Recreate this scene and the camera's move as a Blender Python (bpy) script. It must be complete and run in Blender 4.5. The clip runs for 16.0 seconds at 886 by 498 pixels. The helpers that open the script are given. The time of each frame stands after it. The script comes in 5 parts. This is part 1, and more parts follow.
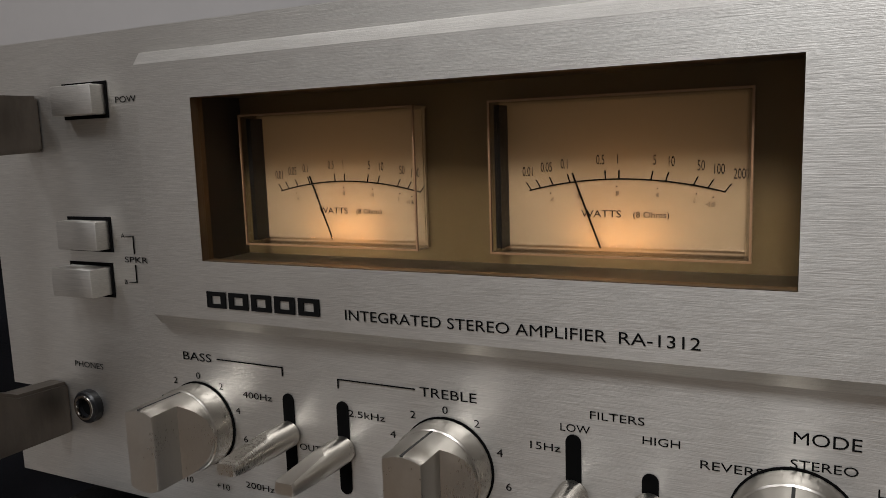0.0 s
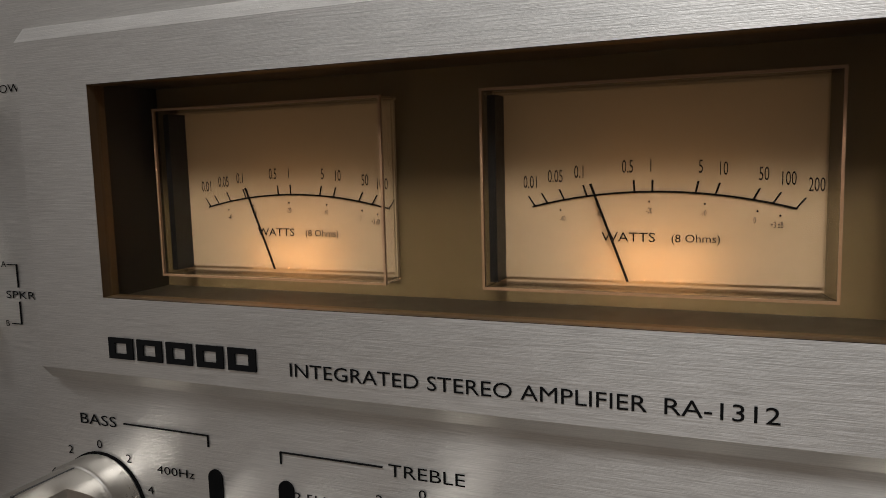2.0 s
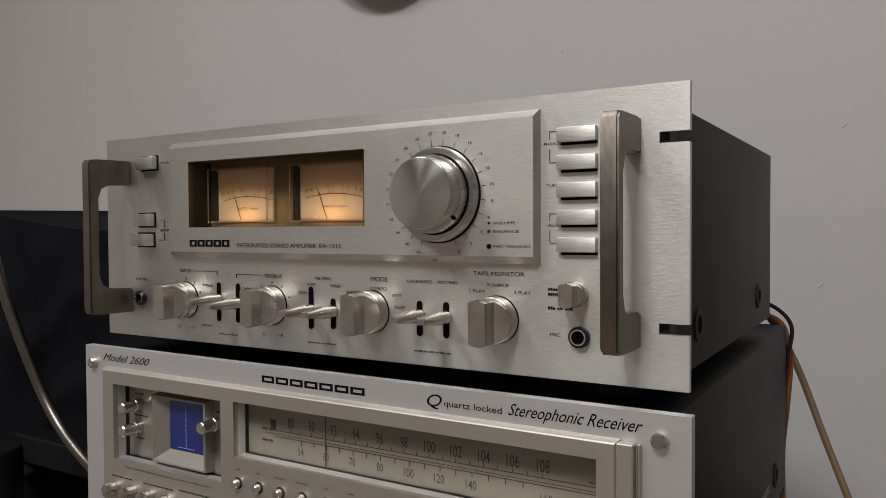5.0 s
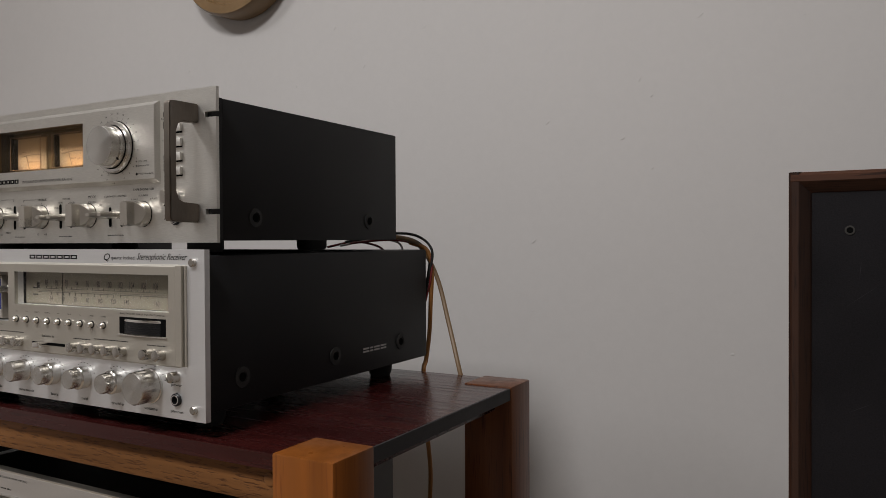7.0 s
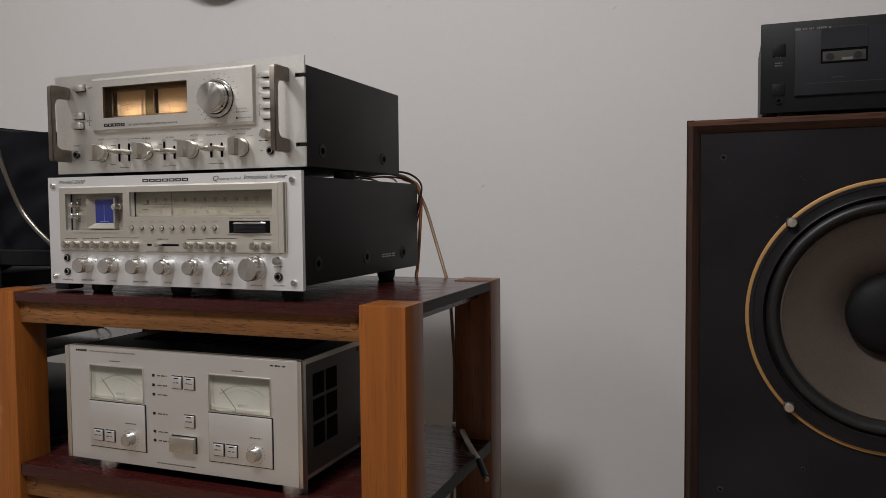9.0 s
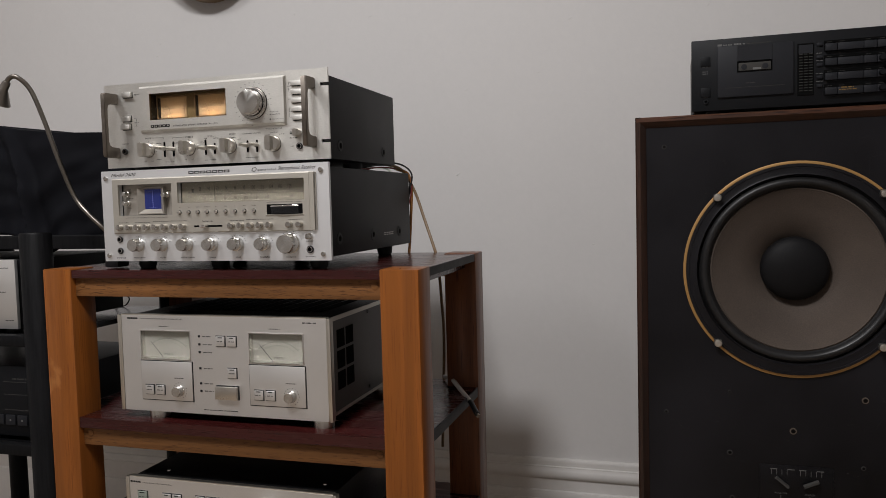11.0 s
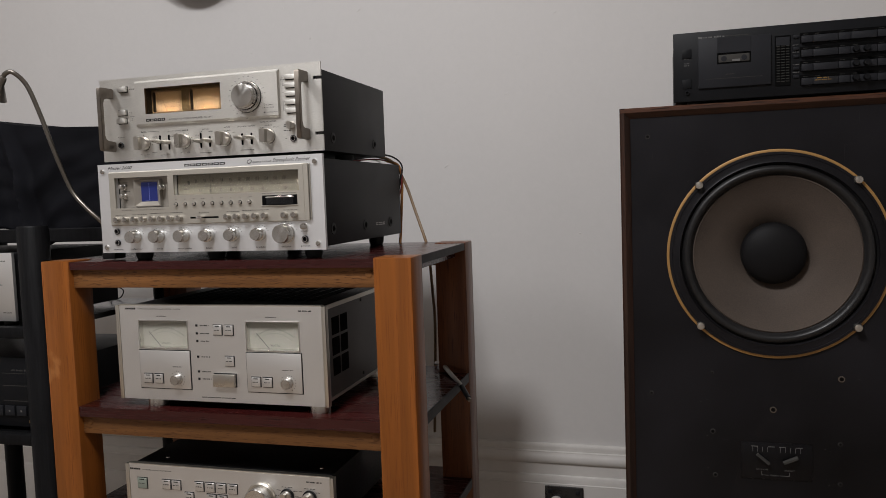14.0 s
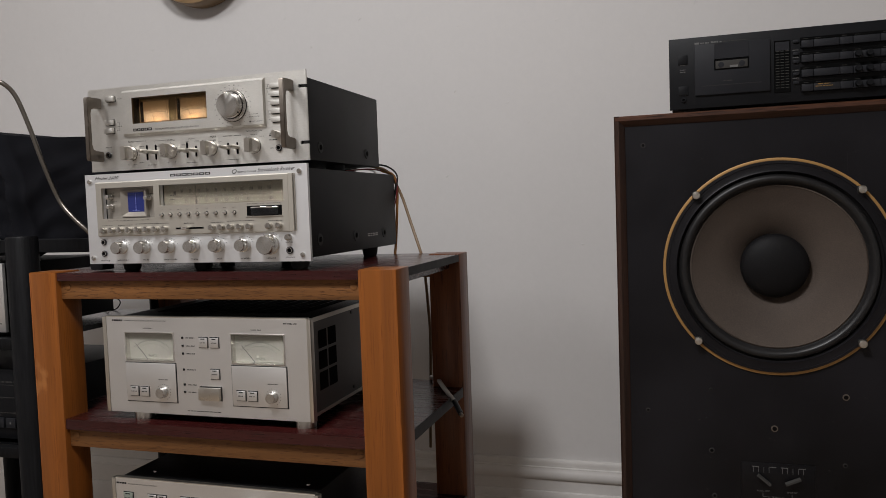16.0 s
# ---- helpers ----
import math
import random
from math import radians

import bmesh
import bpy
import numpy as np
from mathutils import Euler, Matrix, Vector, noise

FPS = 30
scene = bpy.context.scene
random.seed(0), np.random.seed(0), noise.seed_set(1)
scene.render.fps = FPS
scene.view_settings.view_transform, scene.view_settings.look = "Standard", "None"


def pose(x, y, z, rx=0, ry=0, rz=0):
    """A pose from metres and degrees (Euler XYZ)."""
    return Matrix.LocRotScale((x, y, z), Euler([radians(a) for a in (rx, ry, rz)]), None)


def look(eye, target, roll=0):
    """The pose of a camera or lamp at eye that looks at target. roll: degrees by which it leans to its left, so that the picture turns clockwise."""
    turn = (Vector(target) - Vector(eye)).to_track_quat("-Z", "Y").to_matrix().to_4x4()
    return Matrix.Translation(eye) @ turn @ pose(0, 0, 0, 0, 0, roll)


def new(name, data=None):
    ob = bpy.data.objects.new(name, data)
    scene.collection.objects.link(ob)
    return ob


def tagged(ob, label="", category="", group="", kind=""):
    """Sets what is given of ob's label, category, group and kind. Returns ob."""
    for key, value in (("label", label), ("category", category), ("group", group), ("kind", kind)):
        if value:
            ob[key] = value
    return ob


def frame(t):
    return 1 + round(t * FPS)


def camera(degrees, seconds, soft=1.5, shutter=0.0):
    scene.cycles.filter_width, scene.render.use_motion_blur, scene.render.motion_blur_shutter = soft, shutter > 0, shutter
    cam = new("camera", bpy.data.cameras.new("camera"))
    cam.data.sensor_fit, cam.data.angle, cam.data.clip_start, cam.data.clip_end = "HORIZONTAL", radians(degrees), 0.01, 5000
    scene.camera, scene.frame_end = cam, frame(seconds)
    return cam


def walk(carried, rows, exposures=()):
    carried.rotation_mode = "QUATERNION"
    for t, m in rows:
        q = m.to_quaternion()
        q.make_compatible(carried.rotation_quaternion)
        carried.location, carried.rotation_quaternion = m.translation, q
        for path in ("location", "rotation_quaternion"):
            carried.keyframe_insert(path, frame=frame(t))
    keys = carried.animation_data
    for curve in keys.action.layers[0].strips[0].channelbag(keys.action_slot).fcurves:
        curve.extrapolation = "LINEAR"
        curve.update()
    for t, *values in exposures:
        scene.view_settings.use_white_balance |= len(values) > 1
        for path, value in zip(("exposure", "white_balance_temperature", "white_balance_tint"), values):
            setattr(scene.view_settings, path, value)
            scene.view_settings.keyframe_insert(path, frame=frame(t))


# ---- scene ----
cam = camera(60.7, 16.0, soft=0.5)
PATH = [
    (0, (0.033, -0.185, 0.912), (-0.844, 1.59, 0.631), -1.9),
    (0.5, (0.023, -0.17, 0.912), (-0.822, 1.623, 0.642), -1.9),
    (1, (0.015, -0.157, 0.909), (-0.792, 1.655, 0.656), -1.7),
    (1.5, (0.01, -0.15, 0.91), (-0.765, 1.677, 0.661), -1.6),
    (2, (0.006, -0.142, 0.908), (-0.758, 1.692, 0.676), -1.5),
    (2.5, (0.011, -0.145, 0.907), (-0.758, 1.687, 0.688), -1.6),
    (3, (0.05, -0.165, 0.911), (-0.773, 1.648, 0.725), -1.8),
    (3.2, (0.075, -0.175, 0.91), (-0.795, 1.617, 0.727), -2.1),
    (5.5, (0.456, -0.45, 0.853), (-0.586, 1.256, 0.827), 0.0),
    (6, (0.61, -0.467, 0.829), (-0.422, 1.245, 0.808), 0.1),
    (6.5, (0.759, -0.515, 0.81), (-0.27, 1.2, 0.788), -0.0),
    (7, (0.834, -0.581, 0.789), (-0.137, 1.168, 0.764), -0.3),
    (7.5, (0.847, -0.689, 0.78), (-0.041, 1.103, 0.728), -0.4),
    (8, (0.843, -0.83, 0.74), (0.033, 0.997, 0.663), -0.3),
    (8.5, (0.846, -0.919, 0.721), (0.097, 0.934, 0.631), -0.4),
    (9, (0.834, -0.989, 0.72), (0.124, 0.878, 0.617), -0.5),
    (11.5, (0.839, -1.31, 0.694), (0.27, 0.604, 0.568), -1.7),
    (12, (0.845, -1.326, 0.689), (0.278, 0.588, 0.556), -1.8),
    (12.5, (0.845, -1.341, 0.694), (0.286, 0.574, 0.553), -2.0),
    (13, (0.847, -1.352, 0.69), (0.292, 0.564, 0.553), -2.0),
    (13.5, (0.844, -1.341, 0.687), (0.297, 0.578, 0.549), -2.0),
    (14, (0.839, -1.315, 0.694), (0.293, 0.604, 0.554), -2.0),
    (14.5, (0.84, -1.297, 0.693), (0.289, 0.621, 0.56), -2.0),
    (15, (0.855, -1.279, 0.692), (0.286, 0.634, 0.567), -2.0),
    (15.5, (0.87, -1.268, 0.694), (0.285, 0.641, 0.575), -2.0),
    (16, (0.889, -1.263, 0.692), (0.289, 0.642, 0.581), -2.0),
]
walk(cam, [(t, look(eye, target, roll)) for t, eye, target, roll in PATH],
     [(0.0, -0.76, 6190, 10), (3.0, -0.68, 6220, 10), (5.5, -0.40, 6400, 10), (7.0, -0.28, 6400, 10), (9.0, -0.03, 6330, 10), (11.5, 0.03, 6300, 10), (16.0, 0.03, 6300, 10)])

# ---- light ----
world = bpy.data.worlds.new("room_dim")
scene.world = world
world.use_nodes = True
world.node_tree.nodes["Background"].inputs[0].default_value = (1.0, 0.95, 0.9, 1)
world.node_tree.nodes["Background"].inputs[1].default_value = 0.02


def area_lamp(name, m, power, size, size_y, colour):
    data = bpy.data.lights.new(name, "AREA")
    data.shape, data.size, data.size_y = "RECTANGLE", size, size_y
    data.energy, data.color = power, colour
    ob = new(name, data)
    ob.matrix_world = m
    return ob


area_lamp("unseen_ceiling_light", look((0.17, -1.44, 2.56), (0.17, -0.90, 0.0)), 60, 0.46, 0.46, (1.0, 0.975, 0.96))
# Second, unseen lamp, added to brighten the left end of the wall.
area_lamp("unseen_ceiling_light", look((-1.05, -1.15, 2.56), (-0.95, -0.75, 0.0)), 19, 0.46, 0.46, (1.0, 0.975, 0.96))


# ---- materials ----
def material(name, colour, rough=0.5, metal=0.0, grain=None, grain_amount=0.15, spots=None, bump=0.0, coat=0.0,
             aniso=0.0, tint=None, alpha_glass=0.0, emit=None, emit_power=0.0, rough_var=0.1, tangent_axis=None, spec=0.5, broad=1.0):
    """Principled surface with grain (object-space scale vector), a second larger variation and bump."""
    mat = bpy.data.materials.new(name)
    mat.use_nodes = True
    nt = mat.node_tree
    n, l = nt.nodes, nt.links
    b = n["Principled BSDF"]
    b.inputs["Base Color"].default_value = (*colour, 1)
    b.inputs["Roughness"].default_value = rough
    b.inputs["Metallic"].default_value = metal
    b.inputs["Specular IOR Level"].default_value = spec
    b.inputs["Coat Weight"].default_value = coat
    b.inputs["Coat Roughness"].default_value = 0.12
    if aniso:
        b.inputs["Anisotropic"].default_value = aniso
        if tangent_axis == "UP":
            tan = n.new("ShaderNodeCombineXYZ")
            tan.inputs[2].default_value = 1.0
        else:
            tan = n.new("ShaderNodeTangent")
            tan.direction_type, tan.axis = "RADIAL", tangent_axis or "Z"
            b.inputs["Anisotropic Rotation"].default_value = 0.25
        l.new(tan.outputs[0], b.inputs["Tangent"])
    if alpha_glass:
        b.inputs["Transmission Weight"].default_value = alpha_glass
        b.inputs["IOR"].default_value = 1.1
    if emit:
        b.inputs["Emission Color"].default_value = (*emit, 1)
        b.inputs["Emission Strength"].default_value = emit_power
    if grain:
        co = n.new("ShaderNodeNewGeometry")
        mp = n.new("ShaderNodeMapping")
        mp.inputs["Scale"].default_value = grain
        l.new(co.outputs["Position"], mp.inputs["Vector"])
        fine = n.new("ShaderNodeTexNoise")
        fine.inputs["Scale"].default_value = 1.0
        fine.inputs["Detail"].default_value = 5.0
        fine.inputs["Roughness"].default_value = 0.65
        l.new(mp.outputs[0], fine.inputs["Vector"])
        wide = n.new("ShaderNodeTexNoise")
        wide.inputs["Scale"].default_value = spots or 7.0
        wide.inputs["Detail"].default_value = 4.0
        l.new(co.outputs["Position"], wide.inputs["Vector"])
        both = n.new("ShaderNodeMath")
        both.operation = "ADD"
        soft_wide = n.new("ShaderNodeMath")
        soft_wide.operation = "MULTIPLY_ADD"
        soft_wide.inputs[1].default_value, soft_wide.inputs[2].default_value = broad, 0.5 - 0.5 * broad
        l.new(wide.outputs["Fac"], soft_wide.inputs[0])
        l.new(fine.outputs["Fac"], both.inputs[0])
        l.new(soft_wide.outputs[0], both.inputs[1])
        ramp = n.new("ShaderNodeMapRange")
        ramp.inputs["From Min"].default_value, ramp.inputs["From Max"].default_value = 0.6, 1.4
        l.new(both.outputs[0], ramp.inputs["Value"])
        mix = n.new("ShaderNodeMix")
        mix.data_type = "RGBA"
        dark = tint or tuple(c * (1 - grain_amount) for c in colour)
        mix.inputs["A"].default_value = (*dark, 1)
        mix.inputs["B"].default_value = (*[min(1, c * (1 + grain_amount)) for c in colour], 1)
        l.new(ramp.outputs["Result"], mix.inputs["Factor"])
        l.new(mix.outputs["Result"], b.inputs["Base Color"])
        rr = n.new("ShaderNodeMapRange")
        rr.inputs["To Min"].default_value = max(0.02, rough - rough_var)
        rr.inputs["To Max"].default_value = min(1, rough + rough_var)
        rr.inputs["From Min"].default_value, rr.inputs["From Max"].default_value = 0.6, 1.4
        l.new(both.outputs[0], rr.inputs["Value"])
        l.new(rr.outputs["Result"], b.inputs["Roughness"])
        if bump:
            bp = n.new("ShaderNodeBump")
            bp.inputs["Strength"].default_value = bump
            bp.inputs["Distance"].default_value = 0.001
            l.new(fine.outputs["Fac"], bp.inputs["Height"])
            l.new(bp.outputs[0], b.inputs["Normal"])
    return mat


def timber(name, colour, pore, scale, pore_scale, rough=0.4, coat=0.0, spec=0.3, contrast=0.35, bump=0.12, scuff=None, scuff_amount=0.0):
    """Varnished timber: long growth bands, fine fibres and short dark pores, all stretched along the board, and a few pale scuffs."""
    mat = bpy.data.materials.new(name)
    mat.use_nodes = True
    n, l = mat.node_tree.nodes, mat.node_tree.links
    b = n["Principled BSDF"]
    b.inputs["Roughness"].default_value = rough
    b.inputs["Specular IOR Level"].default_value = spec
    b.inputs["Coat Weight"].default_value = coat
    b.inputs["Coat Roughness"].default_value = 0.15
    pos = n.new("ShaderNodeNewGeometry")

    def stretched(sc, detail, distortion=0.0):
        mp = n.new("ShaderNodeMapping")
        mp.inputs["Scale"].default_value = sc
        l.new(pos.outputs["Position"], mp.inputs["Vector"])
        tex = n.new("ShaderNodeTexNoise")
        tex.inputs["Scale"].default_value, tex.inputs["Detail"].default_value = 1.0, detail
        tex.inputs["Distortion"].default_value = distortion
        l.new(mp.outputs[0], tex.inputs["Vector"])
        return tex.outputs["Fac"]

    def ranged(value, lo, hi, a=0.0, z=1.0):
        mr = n.new("ShaderNodeMapRange")
        for key, v in zip(("From Min", "From Max", "To Min", "To Max"), (lo, hi, a, z)):
            mr.inputs[key].default_value = v
        l.new(value, mr.inputs["Value"])
        return mr.outputs["Result"]

    def mixed(fac, a, c):
        mx = n.new("ShaderNodeMix")
        mx.data_type = "RGBA"
        l.new(fac, mx.inputs["Factor"])
        for key, v in (("A", a), ("B", c)):
            if isinstance(v, tuple):
                mx.inputs[key].default_value = (*v, 1)
            else:
                l.new(v, mx.inputs[key])
        return mx.outputs["Result"]

    bands = ranged(stretched(tuple(0.28 * v for v in scale), 3, 0.6), 0.36, 0.64)
    fibres = ranged(stretched(scale, 5, 0.2), 0.3, 0.7)
    pores = ranged(stretched(pore_scale, 3), 0.56, 0.66)
    dark, light = tuple(c * (1 - contrast) for c in colour), tuple(c * (1 + contrast) for c in colour)
    mid_lo, mid_hi = tuple(c * (1 - 0.45 * contrast) for c in dark), tuple(c * (1 + 0.2 * contrast) for c in dark)
    col = mixed(bands, mixed(fibres, mid_lo, mid_hi), mixed(fibres, tuple(c * 0.92 for c in colour), light))
    col = mixed(pores, col, pore)
    if scuff:
        col = mixed(ranged(stretched((9, 9, 7), 6, 0.4), 0.66, 0.70, 0.0, scuff_amount), col, scuff)
    l.new(col, b.inputs["Base Color"])
    l.new(ranged(fibres, 0, 1, rough + 0.08, rough - 0.06), b.inputs["Roughness"])
    bp = n.new("ShaderNodeBump")
    bp.inputs["Strength"].default_value, bp.inputs["Distance"].default_value = bump, 0.0006
    l.new(ranged(pores, 0, 1, 1, 0), bp.inputs["Height"])
    l.new(bp.outputs[0], b.inputs["Normal"])
    return mat


M = {}
M["wall"] = material("wall_paint", (0.575, 0.556, 0.542), 0.75, grain=(60, 60, 60), grain_amount=0.03, spots=2.5, bump=0.25)
M["white"] = material("white_gloss_paint", (0.60, 0.575, 0.55), 0.55, grain=(40, 40, 40), grain_amount=0.05, bump=0.1, spec=0.3)
M["ceiling"] = material("ceiling_paint", (0.75, 0.73, 0.7), 0.9)
M["carpet"] = material("carpet", (0.33, 0.265, 0.205), 0.95, grain=(300, 300, 300), grain_amount=0.4, bump=0.6)
M["alu"] = material("brushed_aluminium", (0.628, 0.61, 0.572), 0.46, 1.0, grain=(110, 500, 3600), grain_amount=0.26, spots=16, broad=0.3, bump=0.13, rough_var=0.10, aniso=0.6, tangent_axis="UP")
M["alu_fine"] = material("satin_aluminium", (0.735, 0.735, 0.74), 0.56, 1.0, grain=(90, 500, 2500), grain_amount=0.05, spots=10, broad=0.5, bump=0.06, rough_var=0.05)
M["alu_panel"] = material("champagne_aluminium", (0.51, 0.482, 0.43), 0.58, 1.0, grain=(90, 500, 2500), grain_amount=0.06, spots=10, broad=0.5, bump=0.06, rough_var=0.05)
M["alu_lux"] = material("silver_anodised_front", (0.68, 0.668, 0.65), 0.52, 1.0, grain=(900, 900, 900), grain_amount=0.10, spots=8, broad=0.4, bump=0.12, rough_var=0.08)
M["lux_side"] = material("brownish_grey_steel", (0.050, 0.043, 0.038), 0.42, grain=(900, 900, 900), grain_amount=0.2, bump=0.1)
M["gold_alu"] = material("pale_gold_trim", (0.58, 0.545, 0.48), 0.35, 1.0, grain=(500, 500, 500), grain_amount=0.05)
M["knob"] = material("turned_aluminium", (0.60, 0.585, 0.555), 0.25, 1.0, grain=(700, 3000, 700), grain_amount=0.02, spots=30, bump=0.003, rough_var=0.04, aniso=0.72, tangent_axis="Y")
M["knob_warm"] = material("warm_turned_aluminium", (0.56, 0.53, 0.48), 0.30, 1.0, grain=(700, 3000, 700), grain_amount=0.06, spots=40, bump=0.015, rough_var=0.06, aniso=0.4, tangent_axis="Y")
M["button"] = material("small_turned_button", (0.50, 0.48, 0.445), 0.24, 1.0, grain=(700, 700, 700), grain_amount=0.05)
M["chrome"] = material("chrome", (0.75, 0.73, 0.70), 0.12, 1.0)
M["alu_dull"] = material("dull_champagne_backing", (0.30, 0.275, 0.24), 0.5, 0.6, grain=(300, 300, 300), grain_amount=0.08)
M["plastic_edge"] = material("pinkish_clear_plastic_edge", (0.26, 0.165, 0.11), 0.4, grain=(300, 300, 300), grain_amount=0.1)
M["bronze"] = material("bronze_anodised", (0.20, 0.175, 0.15), 0.38, 1.0, grain=(400, 400, 120), grain_amount=0.18, spots=30, bump=0.1)
M["black_steel"] = material("black_textured_steel", (0.0102, 0.0102, 0.0112), 0.5, spec=0.22, grain=(1500, 1500, 1500), grain_amount=0.25, spots=6, bump=0.25)
M["black_paint"] = material("black_satin_paint", (0.008, 0.008, 0.009), 0.4, spec=0.3, grain=(200, 200, 200), grain_amount=0.2, bump=0.05)
M["black"] = material("black_print", (0.006, 0.006, 0.006), 0.9, spec=0.05)
# On slots, bores and vents this flat black paints the shade inside them.
M["hole"] = material("dark_opening", (0.003, 0.003, 0.003), 0.9, spec=0.05)
M["print_grey"] = material("grey_print", (0.045, 0.043, 0.04), 0.8, spec=0.1)
M["print_dim"] = material("dim_grey_print", (0.10, 0.098, 0.095), 0.6)
M["print_white"] = material("white_print", (0.42, 0.41, 0.40), 0.6)
M["rubber"] = material("black_rubber", (0.012, 0.012, 0.012), 0.65, grain=(600, 600, 600), grain_amount=0.2)
M["meter_plate"] = material("olive_meter_surround", (0.115, 0.083, 0.038), 0.5, grain=(200, 200, 200), grain_amount=0.08, spots=20)
M["meter_face"] = material("cream_meter_face", (0.335, 0.262, 0.176), 0.7, emit=(1.0, 0.62, 0.30), emit_power=0.028, grain=(150, 150, 150), grain_amount=0.04, spots=40)
M["copper_edge"] = material("coppery_cut_edge", (0.13, 0.085, 0.045), 0.5, 0.6, grain=(400, 400, 400), grain_amount=0.1)
# Brown taken almost to black for the shade inside the window recess.
M["well"] = material("shaded_brown_well", (0.018, 0.013, 0.007), 0.5, grain=(200, 200, 200), grain_amount=0.15)
M["clear"] = material("clear_plastic", (0.97, 0.95, 0.92), 0.04, alpha_glass=1.0)
M["smoke"] = material("smoky_glass", (0.80, 0.72, 0.60), 0.03, alpha_glass=1.0)
M["lux_face"] = material("pale_green_meter_face", (0.225, 0.225, 0.198), 0.6, grain=(200, 200, 200), grain_amount=0.04)
M["dial"] = material("tuning_dial_cream", (0.140, 0.128, 0.098), 0.5, grain=(200, 200, 200), grain_amount=0.04)
M["blue"] = material("blue_scope_phosphor", (0.012, 0.018, 0.10), 0.2, emit=(0.05, 0.08, 0.45), emit_power=0.055)
M["blue_line"] = material("pale_blue_graticule", (0.25, 0.3, 0.7), 0.4)
M["leg_wood"] = timber("orange_varnished_timber", (0.214, 0.068, 0.0125), (0.150, 0.045, 0.009), (90, 90, 4), (500, 500, 16), 0.33, 0.03, 0.22, 0.22, 0.03, (0.36, 0.15, 0.045), 0.45)
# Leg timber repeated in a darker brown for the back pair.
M["leg_dark"] = timber("darker_leg_timber", (0.150, 0.051, 0.0185), (0.06, 0.02, 0.009), (90, 90, 4), (500, 500, 16), 0.34, 0.05, 0.28, 0.30, 0.04)
M["rail_wood"] = timber("tan_open_grain_timber", (0.185, 0.080, 0.026), (0.080, 0.031, 0.010), (4, 130, 130), (60, 640, 600), 0.55, 0.0, 0.22, 0.34, 0.4)
M["shelf_wood"] = timber("red_mahogany_lacquer", (0.038, 0.0068, 0.0062), (0.022, 0.0045, 0.0042), (5, 110, 110), (25, 700, 700), 0.24, 0.12, 0.34, 0.26, 0.015, (0.085, 0.025, 0.018), 0.2)
M["shelf_edge"] = material("dark_grey_edging", (0.022, 0.021, 0.023), 0.6, grain=(60, 60, 60), grain_amount=0.2)
# One veneer twice: shaded tone for sides and cabinet, lit tone for cross trims.
M["walnut"] = timber("walnut_veneer_shaded", (0.030, 0.0125, 0.0072), (0.010, 0.004, 0.003), (90, 90, 5), (600, 600, 25), 0.38, 0.1, 0.35, 0.4, 0.06)
M["walnut_across_lit"] = timber("walnut_veneer_across_lit", (0.060, 0.024, 0.013), (0.018, 0.007, 0.004), (5, 90, 90), (25, 600, 600), 0.38, 0.1, 0.35, 0.4, 0.06)
M["baffle"] = material("black_painted_baffle", (0.0072, 0.0067, 0.0080), 0.40, spec=0.17, grain=(620, 620, 620), grain_amount=1.0, spots=4, bump=0.22, rough_var=0.18)
M["scuff"] = material("faint_scuff", (0.022, 0.021, 0.023), 0.6, spec=0.2)
M["cone"] = material("grey_paper_cone", (0.060, 0.046, 0.037), 0.75, grain=(420, 420, 420), grain_amount=0.35, spots=6, bump=0.3, spec=0.25)
M["surround"] = material("black_rubber_surround", (0.011, 0.0105, 0.0108), 0.40, spec=0.32, grain=(160, 160, 160), grain_amount=0.4, bump=0.15, rough_var=0.12)
M["dust_cap"] = material("black_felt_cap", (0.0048, 0.0045, 0.005), 0.6, spec=0.14, grain=(420, 420, 420), grain_amount=0.5, bump=0.3)
M["gold"] = material("gold_gasket_ring", (0.30, 0.165, 0.05), 0.55, 0.25, grain=(200, 200, 200), grain_amount=0.15)
M["deck"] = material("black_plastic_front", (0.0052, 0.0055, 0.0066), 0.5, spec=0.15, grain=(500, 500, 500), grain_amount=0.3, bump=0.1)
M["deck_key"] = material("charcoal_keys", (0.0125, 0.013, 0.0155), 0.55, spec=0.18, grain=(500, 500, 500), grain_amount=0.25, bump=0.1)
# Printed legend, no lamp; a faint glow is put into its colour.
M["amber"] = material("amber_legend", (0.22, 0.12, 0.02), 0.5, emit=(1.0, 0.5, 0.05), emit_power=0.008)
M["stand_black"] = material("black_ash_finish", (0.0058, 0.0058, 0.0064), 0.5, spec=0.10, grain=(260, 260, 14), grain_amount=0.9, broad=0.3, bump=0.4)
M["stand_shelf"] = material("polished_black_board", (0.006, 0.006, 0.0065), 0.18, spec=0.5, grain=(120, 120, 120), grain_amount=0.3, rough_var=0.06)
M["cloth"] = material("black_cloth", (0.0046, 0.0047, 0.0062), 0.8, spec=0.07, grain=(900, 900, 900), grain_amount=0.4, spots=9, bump=0.5)
M["neck"] = material("brushed_nickel_gooseneck", (0.19, 0.172, 0.15), 0.34, 1.0, grain=(300, 300, 900), grain_amount=0.2, bump=0.2)
M["pine"] = material("pale_wood_rim", (0.22, 0.135, 0.06), 0.45, grain=(30, 30, 30), grain_amount=0.2)
M["tan_cable"] = material("tan_cable", (0.215, 0.137, 0.070), 0.5, grain=(300, 300, 300), grain_amount=0.15)
M["orange_cable"] = material("orange_cable", (0.34, 0.145, 0.03), 0.5, grain=(300, 300, 300), grain_amount=0.15)
